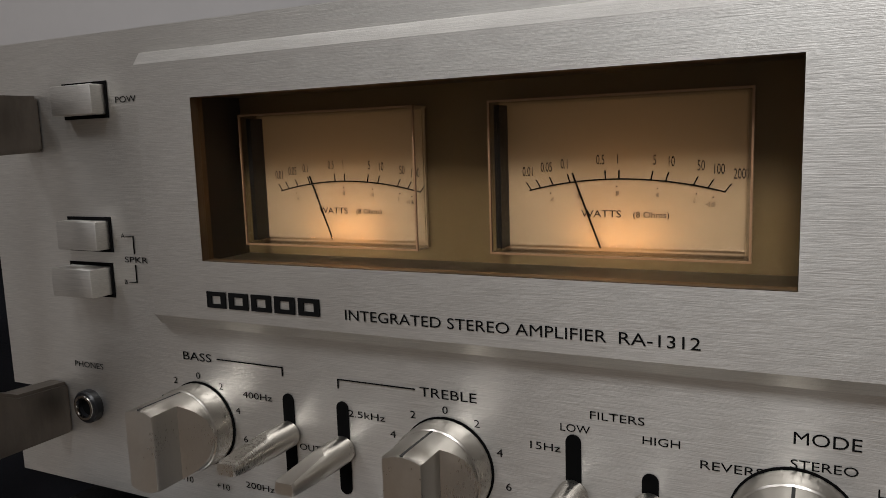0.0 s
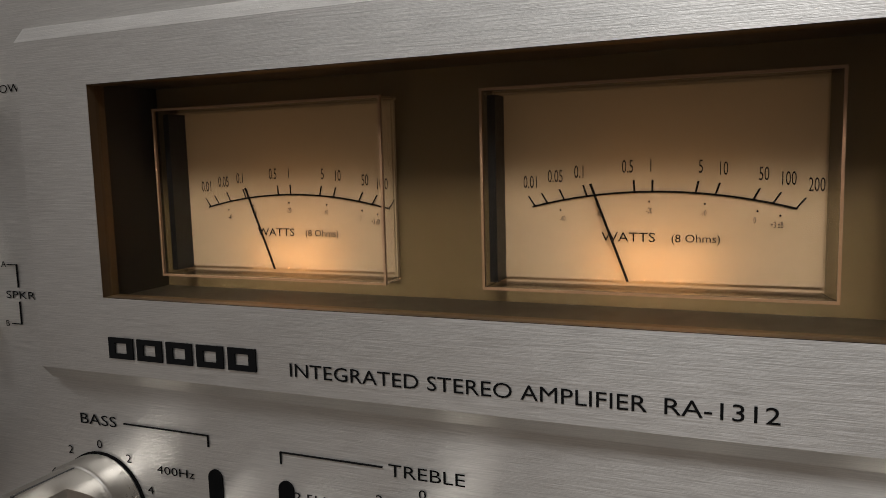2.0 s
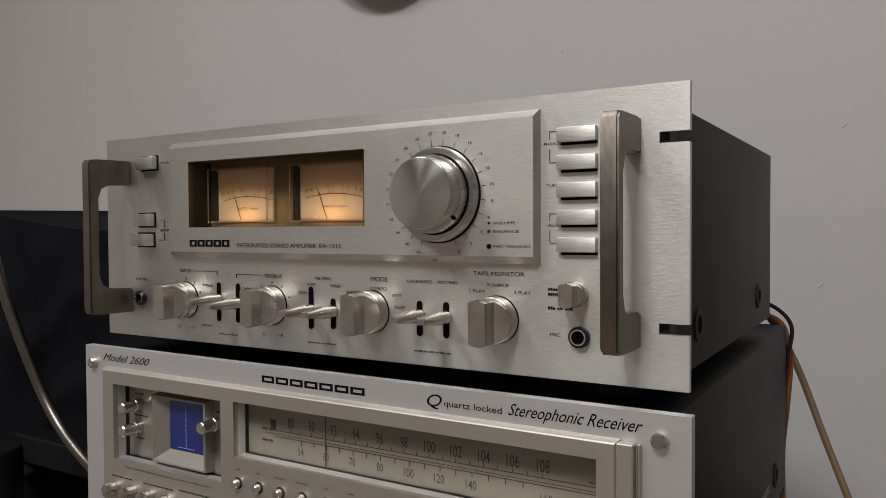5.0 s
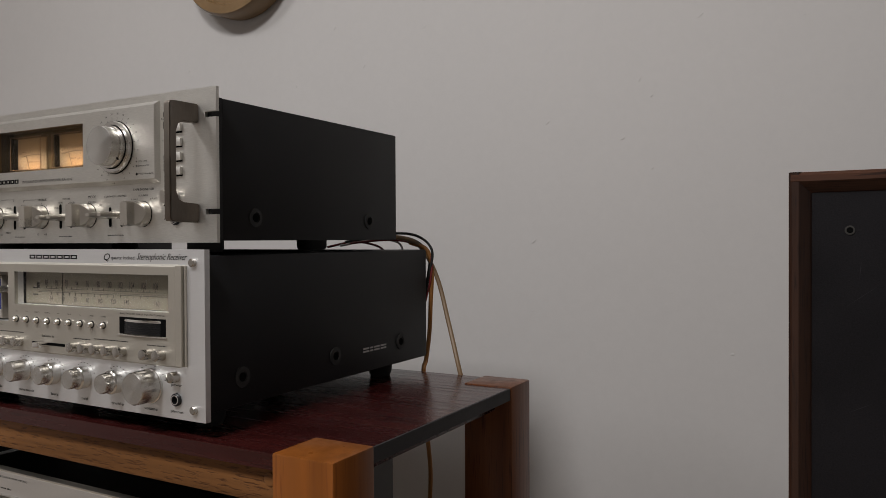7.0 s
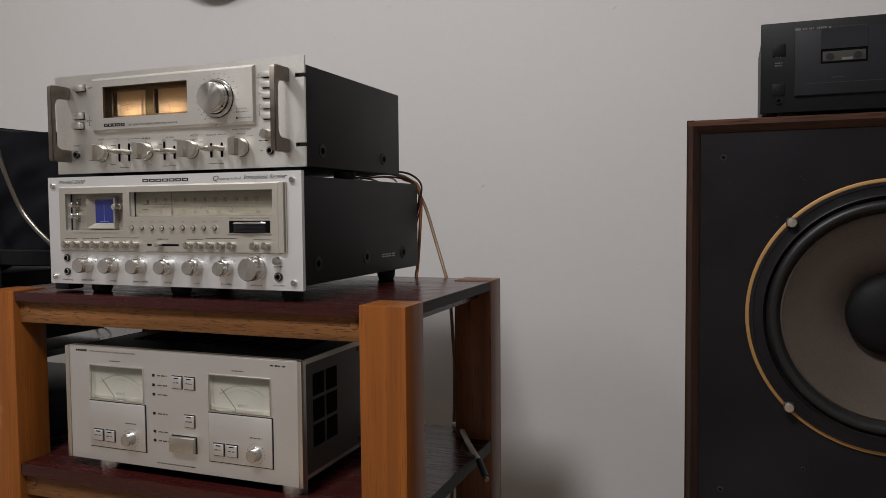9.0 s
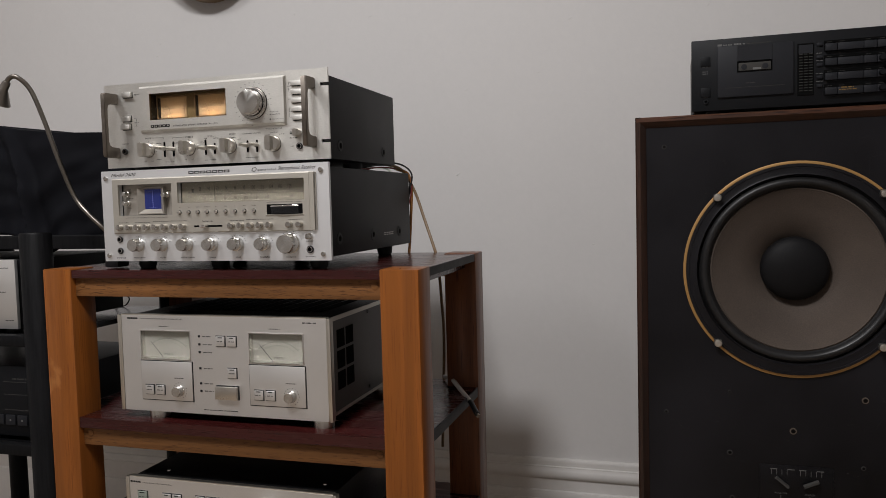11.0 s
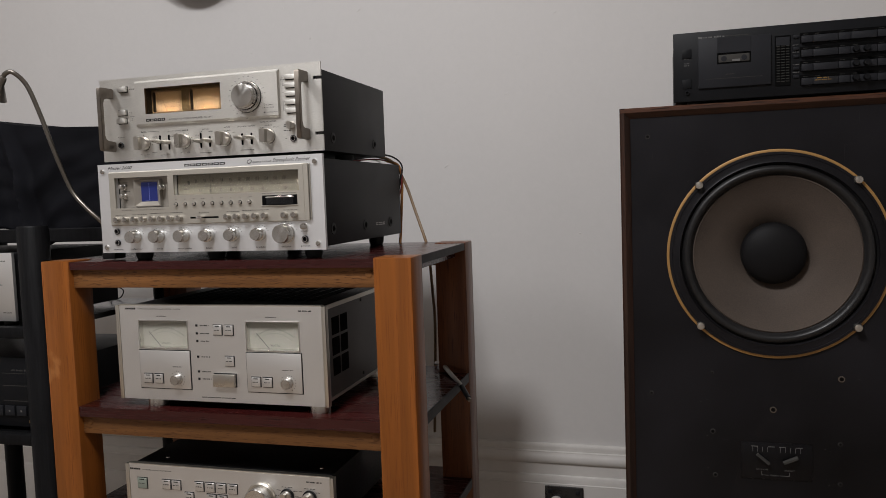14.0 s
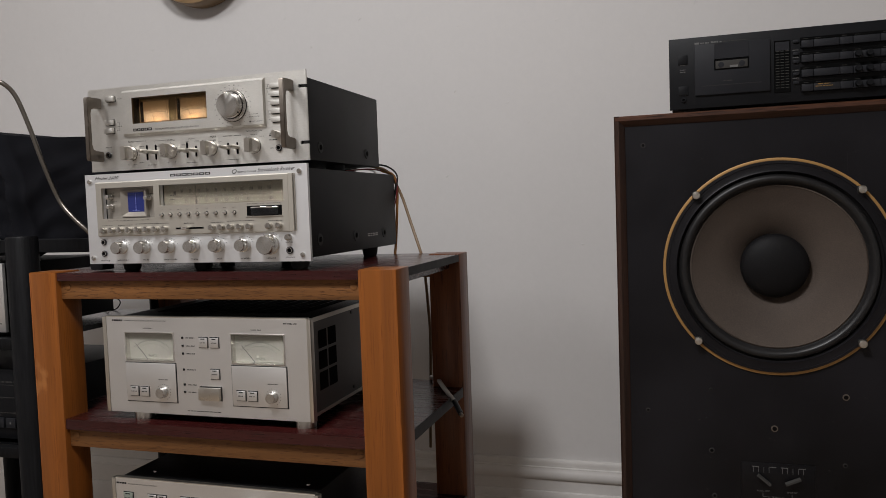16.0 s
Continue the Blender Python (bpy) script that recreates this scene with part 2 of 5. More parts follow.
M["red_cable"] = material("red_cable", (0.20, 0.02, 0.02), 0.5, grain=(300, 300, 300), grain_amount=0.15)
M["braid"] = material("silver_braided_cable", (0.48, 0.46, 0.43), 0.5, 0.4, grain=(500, 500, 900), grain_amount=0.4, bump=0.5)
M["socket"] = material("black_socket_plate", (0.015, 0.014, 0.014), 0.3, grain=(100, 100, 100), grain_amount=0.1)
M["plug"] = material("white_plug", (0.70, 0.68, 0.65), 0.4, grain=(100, 100, 100), grain_amount=0.05)
M["green_key"] = material("pale_green_key", (0.20, 0.225, 0.19), 0.4, grain=(300, 300, 300), grain_amount=0.05)

# ---- building helpers ----
ORIGIN = {}


def thing(name, at, label="", category="", group="", kind=""):
    ob = new(name)
    ob.location = at
    ob.empty_display_size = 0.02
    ORIGIN[ob] = Vector(at)
    return tagged(ob, label, category, group, kind)


def part(name, bm, mat, parent=None, label="", smooth=35):
    me = bpy.data.meshes.new(name)
    o = ORIGIN[parent] if parent else Vector()
    bmesh.ops.recalc_face_normals(bm, faces=bm.faces[:])
    bm.transform(Matrix.Translation(-o))
    bm.to_mesh(me)
    bm.free()
    if smooth:
        me.polygons.foreach_set("use_smooth", [True] * len(me.polygons))
        me.set_sharp_from_angle(angle=radians(smooth))
    me.materials.append(M[mat])
    ob = new(name, me)
    if parent:
        ob.parent = parent
    ORIGIN[ob] = o
    if label:
        tagged(ob, label)
    return ob


def solid(name, bm, mat, label, category, kind="", group=""):
    """A thing that is one mesh."""
    return tagged(part(name, bm, mat), label, category, group, kind)


def box(x0, x1, y0, y1, z0, z1, bevel=0.0, seg=2, bm=None):
    own = bmesh.new()
    bmesh.ops.create_cube(own, size=1)
    bmesh.ops.transform(own, matrix=Matrix.Translation(((x0 + x1) / 2, (y0 + y1) / 2, (z0 + z1) / 2))
                        @ Matrix.Diagonal((abs(x1 - x0), abs(y1 - y0), abs(z1 - z0), 1)), verts=own.verts[:])
    if bevel:
        bmesh.ops.bevel(own, geom=own.edges[:], offset=bevel, segments=seg, affect="EDGES", profile=0.5)
    if bm is None:
        return own
    me = bpy.data.meshes.new("tmp")
    own.to_mesh(me)
    own.free()
    bm.from_mesh(me)
    bpy.data.meshes.remove(me)
    return bm


def boxes(rows, bevel=0.0):
    bm = bmesh.new()
    for r in rows:
        box(*r, bevel=bevel, seg=1, bm=bm)
    return bm


def loft(loops, caps=True, bm=None):
    """Skin between loops of equal length."""
    bm = bm or bmesh.new()
    rows = [[bm.verts.new(p) for p in loop] for loop in loops]
    for a, b in zip(rows, rows[1:]):
        for i in range(len(a)):
            j = (i + 1) % len(a)
            bm.faces.new((a[i], a[j], b[j], b[i]))
    if caps:
        bm.faces.new(rows[0][::-1])
        bm.faces.new(rows[-1])
    return bm


def rect(x0, x1, z0, z1, y, inset=0.0):
    return [(x0 + inset, y, z0 + inset), (x1 - inset, y, z0 + inset), (x1 - inset, y, z1 - inset), (x0 + inset, y, z1 - inset)]


def turned(cx, cz, profile, seg=32, bm=None):
    """A solid turned round an axis along y: profile of (radius, y)."""
    loops = [[(cx + r * math.cos(2 * math.pi * i / seg), y, cz + r * math.sin(2 * math.pi * i / seg)) for i in range(seg)] for r, y in profile]
    return loft(loops, bm=bm)


def upright(cx, cy, profile, seg=24, bm=None):
    """A solid turned round a vertical axis: profile of (radius, z)."""
    loops = [[(cx + r * math.cos(2 * math.pi * i / seg), cy + r * math.sin(2 * math.pi * i / seg), z) for i in range(seg)] for r, z in profile]
    return loft(loops, bm=bm)


def sideways(cy, cz, profile, seg=20, bm=None):
    """A solid turned round an axis along x: profile of (radius, x)."""
    loops = [[(x, cy + r * math.cos(2 * math.pi * i / seg), cz + r * math.sin(2 * math.pi * i / seg)) for i in range(seg)] for r, x in profile]
    return loft(loops, bm=bm)


def spline(points, steps=8):
    """A smooth line through the points."""
    p = [Vector(q) for q in points]
    p = [2 * p[0] - p[1]] + p + [2 * p[-1] - p[-2]]
    out = []
    for i in range(1, len(p) - 2):
        for k in range(steps):
            t = k / steps
            out.append(0.5 * ((2 * p[i]) + (p[i + 1] - p[i - 1]) * t + (2 * p[i - 1] - 5 * p[i] + 4 * p[i + 1] - p[i + 2]) * t * t
                              + (3 * p[i] - p[i - 1] - 3 * p[i + 1] + p[i + 2]) * t ** 3))
    return out + [p[-2]]


def tube(points, r, seg=10, ribs=0.0, steps=8):
    line = spline(points, steps)
    loops = []
    side = Vector((0, 1, 0))
    for i, q in enumerate(line):
        d = (line[min(i + 1, len(line) - 1)] - line[max(i - 1, 0)]).normalized()
        u = (side - d * side.dot(d))
        u = u.normalized() if u.length > 1e-4 else d.orthogonal().normalized()
        v = d.cross(u)
        rr = r * (1 + (ribs if i % 2 else 0))
        loops.append([q + rr * (u * math.cos(2 * math.pi * k / seg) + v * math.sin(2 * math.pi * k / seg)) for k in range(seg)])
    return loft(loops)


def letters(text, parent, x, z, y, h, width=None, mat="black", align="LEFT", shear=0.0, bold=0.0, name="lettering", space=1.0, squeeze=None):
    """Raised print on a front that faces -y: cap height h, stretched to the width if given; z is the base line."""
    cu = bpy.data.curves.new("t", "FONT")
    cu.body, cu.size, cu.extrude, cu.offset, cu.resolution_u = text, 1.0, 0.0, bold, 3
    cu.shear, cu.space_character = shear, space
    ob = bpy.data.objects.new("t", cu)
    scene.collection.objects.link(ob)
    dg = bpy.context.evaluated_depsgraph_get()
    me = bpy.data.meshes.new_from_object(ob.evaluated_get(dg))
    bpy.data.objects.remove(ob)
    bpy.data.curves.remove(cu)
    bm = bmesh.new()
    bm.from_mesh(me)
    bpy.data.meshes.remove(me)
    xs = [v.co.x for v in bm.verts]
    x0, x1 = min(xs), max(xs)
    sz = h / 0.69
    sx = width / (x1 - x0) if width else sz * (squeeze or 1.25)
    off = x - {"LEFT": 0, "CENTER": 0.5, "RIGHT": 1}[align] * (x1 - x0) * sx
    for v in bm.verts:
        v.co = Vector((off + (v.co.x - x0) * sx, y, z + v.co.y * sz))
    return part(name, bm, mat, parent, smooth=0)


def bars(rows, parent, y, mat="black", name="printed_line", depth=0.0002):
    """Small printed bars: rows of (x0, x1, z0, z1)."""
    return tagged(part(name, boxes([(a, b, y - depth, y + depth, c, d) for a, b, c, d in rows]), mat, parent, smooth=0), kind="stuff")


def hollow(x0, x1, z0, z1, w):
    """The four strokes of a hollow block."""
    return [(x0, x1, z1 - w, z1), (x0, x1, z0, z0 + w), (x0, x0 + w * 1.5, z0 + w, z1 - w), (x1 - w * 1.5, x1, z0 + w, z1 - w)]


def words(x0, x1, z, h, seed=1):
    """The bars of a line of writing too small to read."""
    rnd = random.Random(seed)
    out, x = [], x0
    while x < x1 - h * 0.5:
        w = min(h * rnd.uniform(2.0, 5.0), x1 - x)
        k = max(1, int(w / (h * 0.85)))
        for i in range(k):
            out.append((x + i * w / k, x + (i + 0.72) * w / k, z, z + h * rnd.choice((1, 1, 0.75))))
        x += w + h * 0.7
    return out


def slot(cx, z0, z1, w, y, parent, name="slot"):
    """A raised black pill that paints the dark inside of a rounded slit in a front panel."""
    loop = []
    for i in range(9):
        a = math.pi * i / 8
        loop.append((cx + w / 2 * math.cos(a), z1 - w / 2 + w / 2 * math.sin(a)))
    for i in range(9):
        a = math.pi + math.pi * i / 8
        loop.append((cx + w / 2 * math.cos(a), z0 + w / 2 + w / 2 * math.sin(a)))
    return part(name, loft([[(px, yy, pz) for px, pz in loop] for yy in (y + 0.001, y - 0.0002)]), "hole", parent, smooth=0)


def plate(x0, x1, z0, z1, y0, y1, holes=()):
    """A flat sheet with oblong openings through it: holes as (x0, x1, z0, z1)."""
    xs = sorted({x0, x1, *[min(max(h[i], x0), x1) for h in holes for i in (0, 1)]})
    zs = sorted({z0, z1, *[min(max(h[i], z0), z1) for h in holes for i in (2, 3)]})
    full = {}
    for i in range(len(xs) - 1):
        for j in range(len(zs) - 1):
            cx, cz = (xs[i] + xs[i + 1]) / 2, (zs[j] + zs[j + 1]) / 2
            full[i, j] = not any(h[0] < cx < h[1] and h[2] < cz < h[3] for h in holes)
    bm = bmesh.new()

    def quad(*pts):
        bm.faces.new([bm.verts.new(p) for p in pts])

    for (i, j), on in full.items():
        if not on:
            continue
        a, b, c, d = xs[i], xs[i + 1], zs[j], zs[j + 1]
        quad((a, y0, c), (b, y0, c), (b, y0, d), (a, y0, d))
        quad((a, y1, c), (a, y1, d), (b, y1, d), (b, y1, c))
        if not full.get((i - 1, j)):
            quad((a, y0, c), (a, y0, d), (a, y1, d), (a, y1, c))
        if not full.get((i + 1, j)):
            quad((b, y0, c), (b, y1, c), (b, y1, d), (b, y0, d))
        if not full.get((i, j - 1)):
            quad((a, y0, c), (a, y1, c), (b, y1, c), (b, y0, c))
        if not full.get((i, j + 1)):
            quad((a, y0, d), (b, y0, d), (b, y1, d), (a, y1, d))
    bmesh.ops.remove_doubles(bm, verts=bm.verts[:], dist=1e-6)
    return bm


def clipped(r, w, n=8):
    """A circle of radius r cut by flats at +w and -w: points in order, corners always at the same index."""
    w = min(w, 0.9995 * r)
    h = math.sqrt(r * r - w * w)
    a = math.asin(h / r)
    pts = [(w, -h + 2 * h * i / n) for i in range(n)]
    pts += [(r * math.cos(a + (math.pi - 2 * a) * i / (2 * n)), r * math.sin(a + (math.pi - 2 * a) * i / (2 * n))) for i in range(2 * n)]
    pts += [(-w, h - 2 * h * i / n) for i in range(n)]
    pts += [(r * math.cos(math.pi + a + (math.pi - 2 * a) * i / (2 * n)), r * math.sin(math.pi + a + (math.pi - 2 * a) * i / (2 * n))) for i in range(2 * n)]
    return pts

# ---- the room ----
FLOOR, TOP, WALL = -0.42, 2.62, 0.91
# Floor is unseen; carpet and tone are made up to set the bounced light.
solid("floor", box(-2.4, 2.6, -3.6, WALL + 0.12, FLOOR - 0.1, FLOOR), "carpet", "brown floor of the listening room, unseen, toned to bounce light", "floor", "structure")
solid("ceiling", box(-2.4, 2.6, -3.6, WALL + 0.12, TOP, TOP + 0.1), "ceiling", "plain white plaster ceiling", "ceiling", "structure")


def pocked_wall():
    """The painted wall behind the rack, with small dents and paint nibs."""
    bm = box(-2.4, 2.6, WALL, WALL + 0.12, FLOOR, TOP)
    rnd = random.Random(4)
    spots = [(0.226, 0.784, 0.0035), (0.622, 0.572, 0.004), (0.258, 1.032, 0.003)]
    spots += [(rnd.uniform(-0.9, 1.2), rnd.uniform(0.0, 1.35), rnd.uniform(0.0010, 0.0028)) for _ in range(64)]
    for x, z, r in spots:
        turn, k = rnd.uniform(0.2, 1.3), rnd.uniform(1.0, 3.4)
        c, q = math.cos(turn), math.sin(turn)
        loops = []
        for f, y in ((1.0, 0.001), (0.75, -0.0006), (0.25, -0.0010)):
            ring = [(r * k * f * math.cos(2 * math.pi * i / 9), r * 0.7 * f * math.sin(2 * math.pi * i / 9)) for i in range(9)]
            loops.append([(x + a * c - b * q, WALL + y, z + a * q + b * c) for a, b in ring])
        loft(loops, bm=bm)
    return bm


solid("wall_north", pocked_wall(), "wall", "off-white painted plaster wall with small dents", "wall", "structure")
solid("wall_south", box(-2.4, 2.6, -3.72, -3.6, FLOOR, TOP), "wall", "off-white painted wall", "wall", "structure")
solid("wall_west", box(-2.52, -2.4, -3.72, WALL + 0.12, FLOOR, TOP), "wall", "off-white painted wall", "wall", "structure")
solid("wall_east", box(2.6, 2.72, -3.72, WALL + 0.12, FLOOR, TOP), "wall", "off-white painted wall", "wall", "structure")


def skirting():
    prof = [(0.0, -0.057), (-0.010, -0.058), (-0.012, -0.061), (-0.0125, -0.067), (-0.0125, -0.077), (-0.018, -0.0785), (-0.0185, -0.083), (-0.022, -0.088), (-0.0245, -0.096), (-0.0245, -0.103),
            (-0.022, -0.110), (-0.017, -0.115), (-0.0145, -0.117), (-0.0145, -0.149), (-0.021, -0.1505), (-0.023, -0.154), (-0.023, -0.172), (-0.0265, -0.1735), (-0.0265, -0.232), (-0.032, -0.2335), (-0.034, -0.238),
            (-0.034, FLOOR), (0.0, FLOOR)]
    return loft([[(x, WALL + y, z) for y, z in prof] for x in (-2.4, 2.6)])


solid("baseboard", skirting(), "white", "tall moulded off-white timber skirting board", "baseboard", "structure")


# ---- timber rack ----
def rack():
    t = thing("hifi_rack", (0.0, 0.2, FLOOR), "open timber hi-fi rack with orange varnished legs and red mahogany shelves", "rack")
    zt = 0.586
    for x0, x1 in ((-0.400, -0.331), (0.340, 0.413)):
        for y0, y1 in ((-0.031, 0.036), (0.368, 0.434)):
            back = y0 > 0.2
            part("leg", box(x0, x1, y0, y1, FLOOR, zt, 0.0022), "leg_dark" if back else "leg_wood", t, "square timber leg in a darker brown than the front pair" if back else "square orange-brown varnished timber leg")
    for i, z in enumerate((0.584, 0.281, 0.030)):
        zz = z - (0.016 if i == 0 else 0.021)
        bm = boxes([(-0.3305, 0.3395, -0.028, 0.430, zz, z), (-0.396, -0.3305, 0.0365, 0.3675, zz, z), (0.3395, 0.409, 0.0365, 0.3675, zz, z)])
        sh = part("shelf", bm, "shelf_wood", t, "glossy red mahogany shelf board")
        part("edging", box(0.4092, 0.4118, 0.0367, 0.3673, zz, z), "shelf_edge", sh, "dark grey edge strip")
        part("edging", box(-0.3988, -0.3962, 0.0367, 0.3673, zz, z), "shelf_edge", sh, "dark grey edge strip")
        if i < 2:
            z1, z0 = zz - 0.0005, zz - 0.038
            part("front_rail", box(-0.3308, 0.3398, -0.018, 0.002, z0, z1, 0.001), "rail_wood", t, "coarse-grained tan timber rail")
            part("back_rail", box(-0.3308, 0.3398, 0.402, 0.422, z0, z1, 0.001), "rail_wood", t, "coarse-grained tan timber rail")
            for x0, x1 in ((-0.382, -0.362), (0.368, 0.388)):
                part("side_rail", box(x0, x1, 0.0363, 0.3678, zz - 0.016, z1), "shelf_wood", t)
            for x in (-0.313, 0.326):
                part("dowel", turned(x, (z0 + z1) / 2 + 0.006, [(0.007, -0.017), (0.0068, -0.0188), (0.006, -0.0192)], 18), "rail_wood", t, "round wooden dowel end")
    return t


rack()


# ---- integrated amplifier ----
def bar_knob(name, cx, cz, r, y, length, parent, mat="knob_warm", w=0.42, skirt=0.3):
    """A turned knob sliced on both sides to a bar."""
    s = skirt * length
    ys = [(0, 1, 0.98), (0.0005, 1, 1), (s - 0.0006, 1, 1), (s, 1, 0.985), (s + 0.0003, 0.98, 0.955)]
    for k in range(1, 9):
        a = math.pi / 2 * k / 8
        ys.append((s + 0.0003 + 0.30 * length * math.sin(a), w + (0.955 - w) * (1 - math.sin(a)) ** 0.9 if k < 8 else w, 0.955))
    ys += [(length - 0.0009, w, 0.95), (length, w * 0.93, 0.92)]
    k = part(name, loft([[(cx + px, y - d, cz + pz) for px, pz in clipped(r * q, r * ww)] for d, ww, q in ys]), mat, parent, smooth=28)
    part("pointer_notch", box(cx - 0.0004, cx + 0.0004, y - length + 0.0002, y - s, cz + r * 0.90, cz + r * 0.956), "print_grey", k)
    return k


def lever(cx, cz, y, length, parent):
    """A short round lever that narrows to a flattened tip."""
    rows = ((0, 0.0036, 0.0036), (0.03, 0.0043, 0.0043), (0.40, 0.0043, 0.0043), (0.46, 0.0042, 0.0036), (0.97, 0.0034, 0.0020), (1.0, 0.0030, 0.0017))
    bm = loft([[(cx + pz, y - f * length, cz + px) for px, pz in clipped(rw, rh, 5)] for f, rw, rh in rows])
    return part("toggle_lever", bm, "knob_warm", parent, "tapered aluminium lever", smooth=22)


def jack(cx, cz, r, y, parent, ring="chrome"):
    bm = turned(cx, cz, [(r, y + 0.0005), (r, y - 0.0025), (r * 0.9, y - 0.0032), (r * 0.62, y - 0.0032), (r * 0.58, y - 0.001)], 24)
    j = part("jack_socket", bm, "black_paint", parent, "black headphone socket")
    bm = bmesh.new()
    loft([[(cx + q * math.cos(2 * math.pi * i / 24), yy, cz + q * math.sin(2 * math.pi * i / 24)) for i in range(24)]
          for q, yy in ((r * 0.78, y - 0.0031), (r * 0.76, y - 0.0037), (r * 0.62, y - 0.0037), (r * 0.58, y - 0.0028))], False, bm)
    part("ferrule", bm, ring, j)
    part("bore", turned(cx, cz, [(r * 0.56, y - 0.0005), (r * 0.56, y - 0.0013)], 20), "hole", j)
    return j


def handle(x0, x1, z0, z1, parent):
    """A bowed rack handle: two feet and a grip, rounded inside."""
    out_y, t = -0.038, 0.0088
    outer = [(0.001, z1), (-0.029, z1 - 0.0004), (out_y + 0.002, z1 - 0.0012), (out_y, z1 - 0.0045)] + [(out_y, z0 + 0.0045), (out_y + 0.002, z0 + 0.0012), (-0.029, z0 + 0.0004), (0.001, z0)]
    inner = [(0.001, z1 - 0.020), (out_y + t + 0.010, z1 - 0.021), (out_y + t + 0.003, z1 - 0.024), (out_y + t, z1 - 0.032)]
    inner += [(out_y + t, z0 + 0.032), (out_y + t + 0.003, z0 + 0.024), (out_y + t + 0.010, z0 + 0.021), (0.001, z0 + 0.020)]
    bm = bmesh.new()
    vs = {}
    for side, x in enumerate((x0, x1)):
        vs[side] = ([bm.verts.new((x, a, b)) for a, b in outer], [bm.verts.new((x, a, b)) for a, b in inner])
    n = len(outer)
    for i in range(n - 1):
        for side in (0, 1):
            o, q = vs[side]
            bm.faces.new((o[i], o[i + 1], q[i + 1], q[i]))
        for k in (0, 1):
            a, b = vs[0][k], vs[1][k]
            bm.faces.new((a[i], a[i + 1], b[i + 1], b[i]))
    for i in (0, n - 1):
        bm.faces.new((vs[0][0][i], vs[0][1][i], vs[1][1][i], vs[1][0][i]))
    bmesh.ops.recalc_face_normals(bm, faces=bm.faces[:])
    sharp = [e for e in bm.edges if len(e.link_faces) == 2 and e.calc_face_angle(0) > 1.2]
    bmesh.ops.bevel(bm, geom=sharp, offset=0.0012, segments=2, affect="EDGES")
    return part("handle", bm, "bronze", parent, "dark bronze anodised carrying handle", smooth=40)


def power_meter(cx, z0, z1, parent, needle, right=0.0335):
    """One lit level meter in a clear plastic box: scale, needle and bulb."""
    w = 0.0335
    x0, x1 = cx - w, cx + right
    face = 0.0155
    m = part("power_meter", box(x0 - 0.0005, x1 - 0.0016, face + 0.0005, face + 0.0015, z0, z1), "meter_face", parent, "warm lit cream power meter")
    fr = part("face_card", box(x0 + 0.0008, x1 - 0.0022, face, face + 0.0008, z0 + 0.0015, z1 - 0.001), "meter_face", m)
    # clear box walls
    e = 0.00055
    for a, b, c, d in ((x0, x0 + e, z0, z1), (x1 - e, x1, z0, z1), (x0 + e, x1 - e, z1 - e, z1), (x0 + e, x1 - e, z0, z0 + e)):
        lean = 0.0019 if b == x1 else 0.0
        bm = loft([[(a, 0.0072, c), (b, 0.0072, c), (b, 0.0072, d), (a, 0.0072, d)], [(a - lean, face + 0.0005, c), (b - lean, face + 0.0005, c), (b - lean, face + 0.0005, d), (a - lean, face + 0.0005, d)]])
        o = part("box_wall", bm, "clear", m, "clear plastic box wall", smooth=0)
        o.visible_shadow = False
        part("box_edge", box(a, b, 0.0064, 0.0071, c, d), "plastic_edge", m, "pinkish moulded edge")
    part("side_stop", box(x0 + 0.0007, x0 + 0.0024, 0.0095, face + 0.0005, z0 + 0.0012, z1 - 0.0012), "black_paint", m)
    o = part("cover", box(x0 + e, x1 - e, 0.0066, 0.0071, z0 + e, z1 - e), "clear", m, "clear plastic cover")
    o.visible_shadow = False
    # scale: an arc of a large circle
    R, pz = 0.104, 0.7965
    y = face - 0.0002
    arc = bmesh.new()

    def on(dx, r):
        a = math.asin((dx * 1.03 - 0.0006) / R)
        return (cx + r * math.sin(a), pz + r * math.cos(a))

    rows = []
    for i in range(33):
        dx = -0.0236 + (min(0.0264, right - 0.0012) + 0.0236) * i / 32
        rows.append((on(dx, R), on(dx, R + 0.0004)))
    pv = [(arc.verts.new((p[0], y, p[1])), arc.verts.new((q[0], y, q[1]))) for p, q in rows]
    for a, b in zip(pv, pv[1:]):
        arc.faces.new((a[0], b[0], b[1], a[1]))
    for dx in (-0.0229, -0.0203, -0.0168, -0.0122, -0.0028, 0.0006, 0.0086, 0.0122, 0.0188, 0.0222, 0.0261):
        p, q = on(dx, R), on(dx * 1.04, R + 0.0026)
        d = 0.00021
        vs = [arc.verts.new((p[0] - d, y, p[1])), arc.verts.new((p[0] + d, y, p[1])), arc.verts.new((q[0] + d, y, q[1])), arc.verts.new((q[0] - d, y, q[1]))]
        arc.faces.new(vs)
    part("scale", arc, "black", m, smooth=0)
    marks = ((-0.0231, "0.01"), (-0.0180, "0.05"), (-0.0133, "0.1"), (-0.0040, "0.5"), (0.0003, "1"), (0.0092, "5"), (0.0132, "10"), (0.0199, "50"), (0.0240, "100"), (0.0284, "200"))
    for dx, s in marks:
        if dx > right - 0.0028:
            continue
        p = on(dx, R + 0.0042)
        letters(s, m, p[0], p[1], y, 0.0026, align="CENTER", squeeze=0.52, name="numeral")
    for dx, s in ((-0.0180, "-40"), (-0.0104, "-30"), (0.0, "-20"), (0.0105, "-10"), (0.0200, "0"), (0.0240, "+3 dB")):
        p = on(dx, R - 0.0042)
        letters(s, m, p[0], p[1], y, 0.0012, align="CENTER", squeeze=0.55, mat="black", name="numeral")
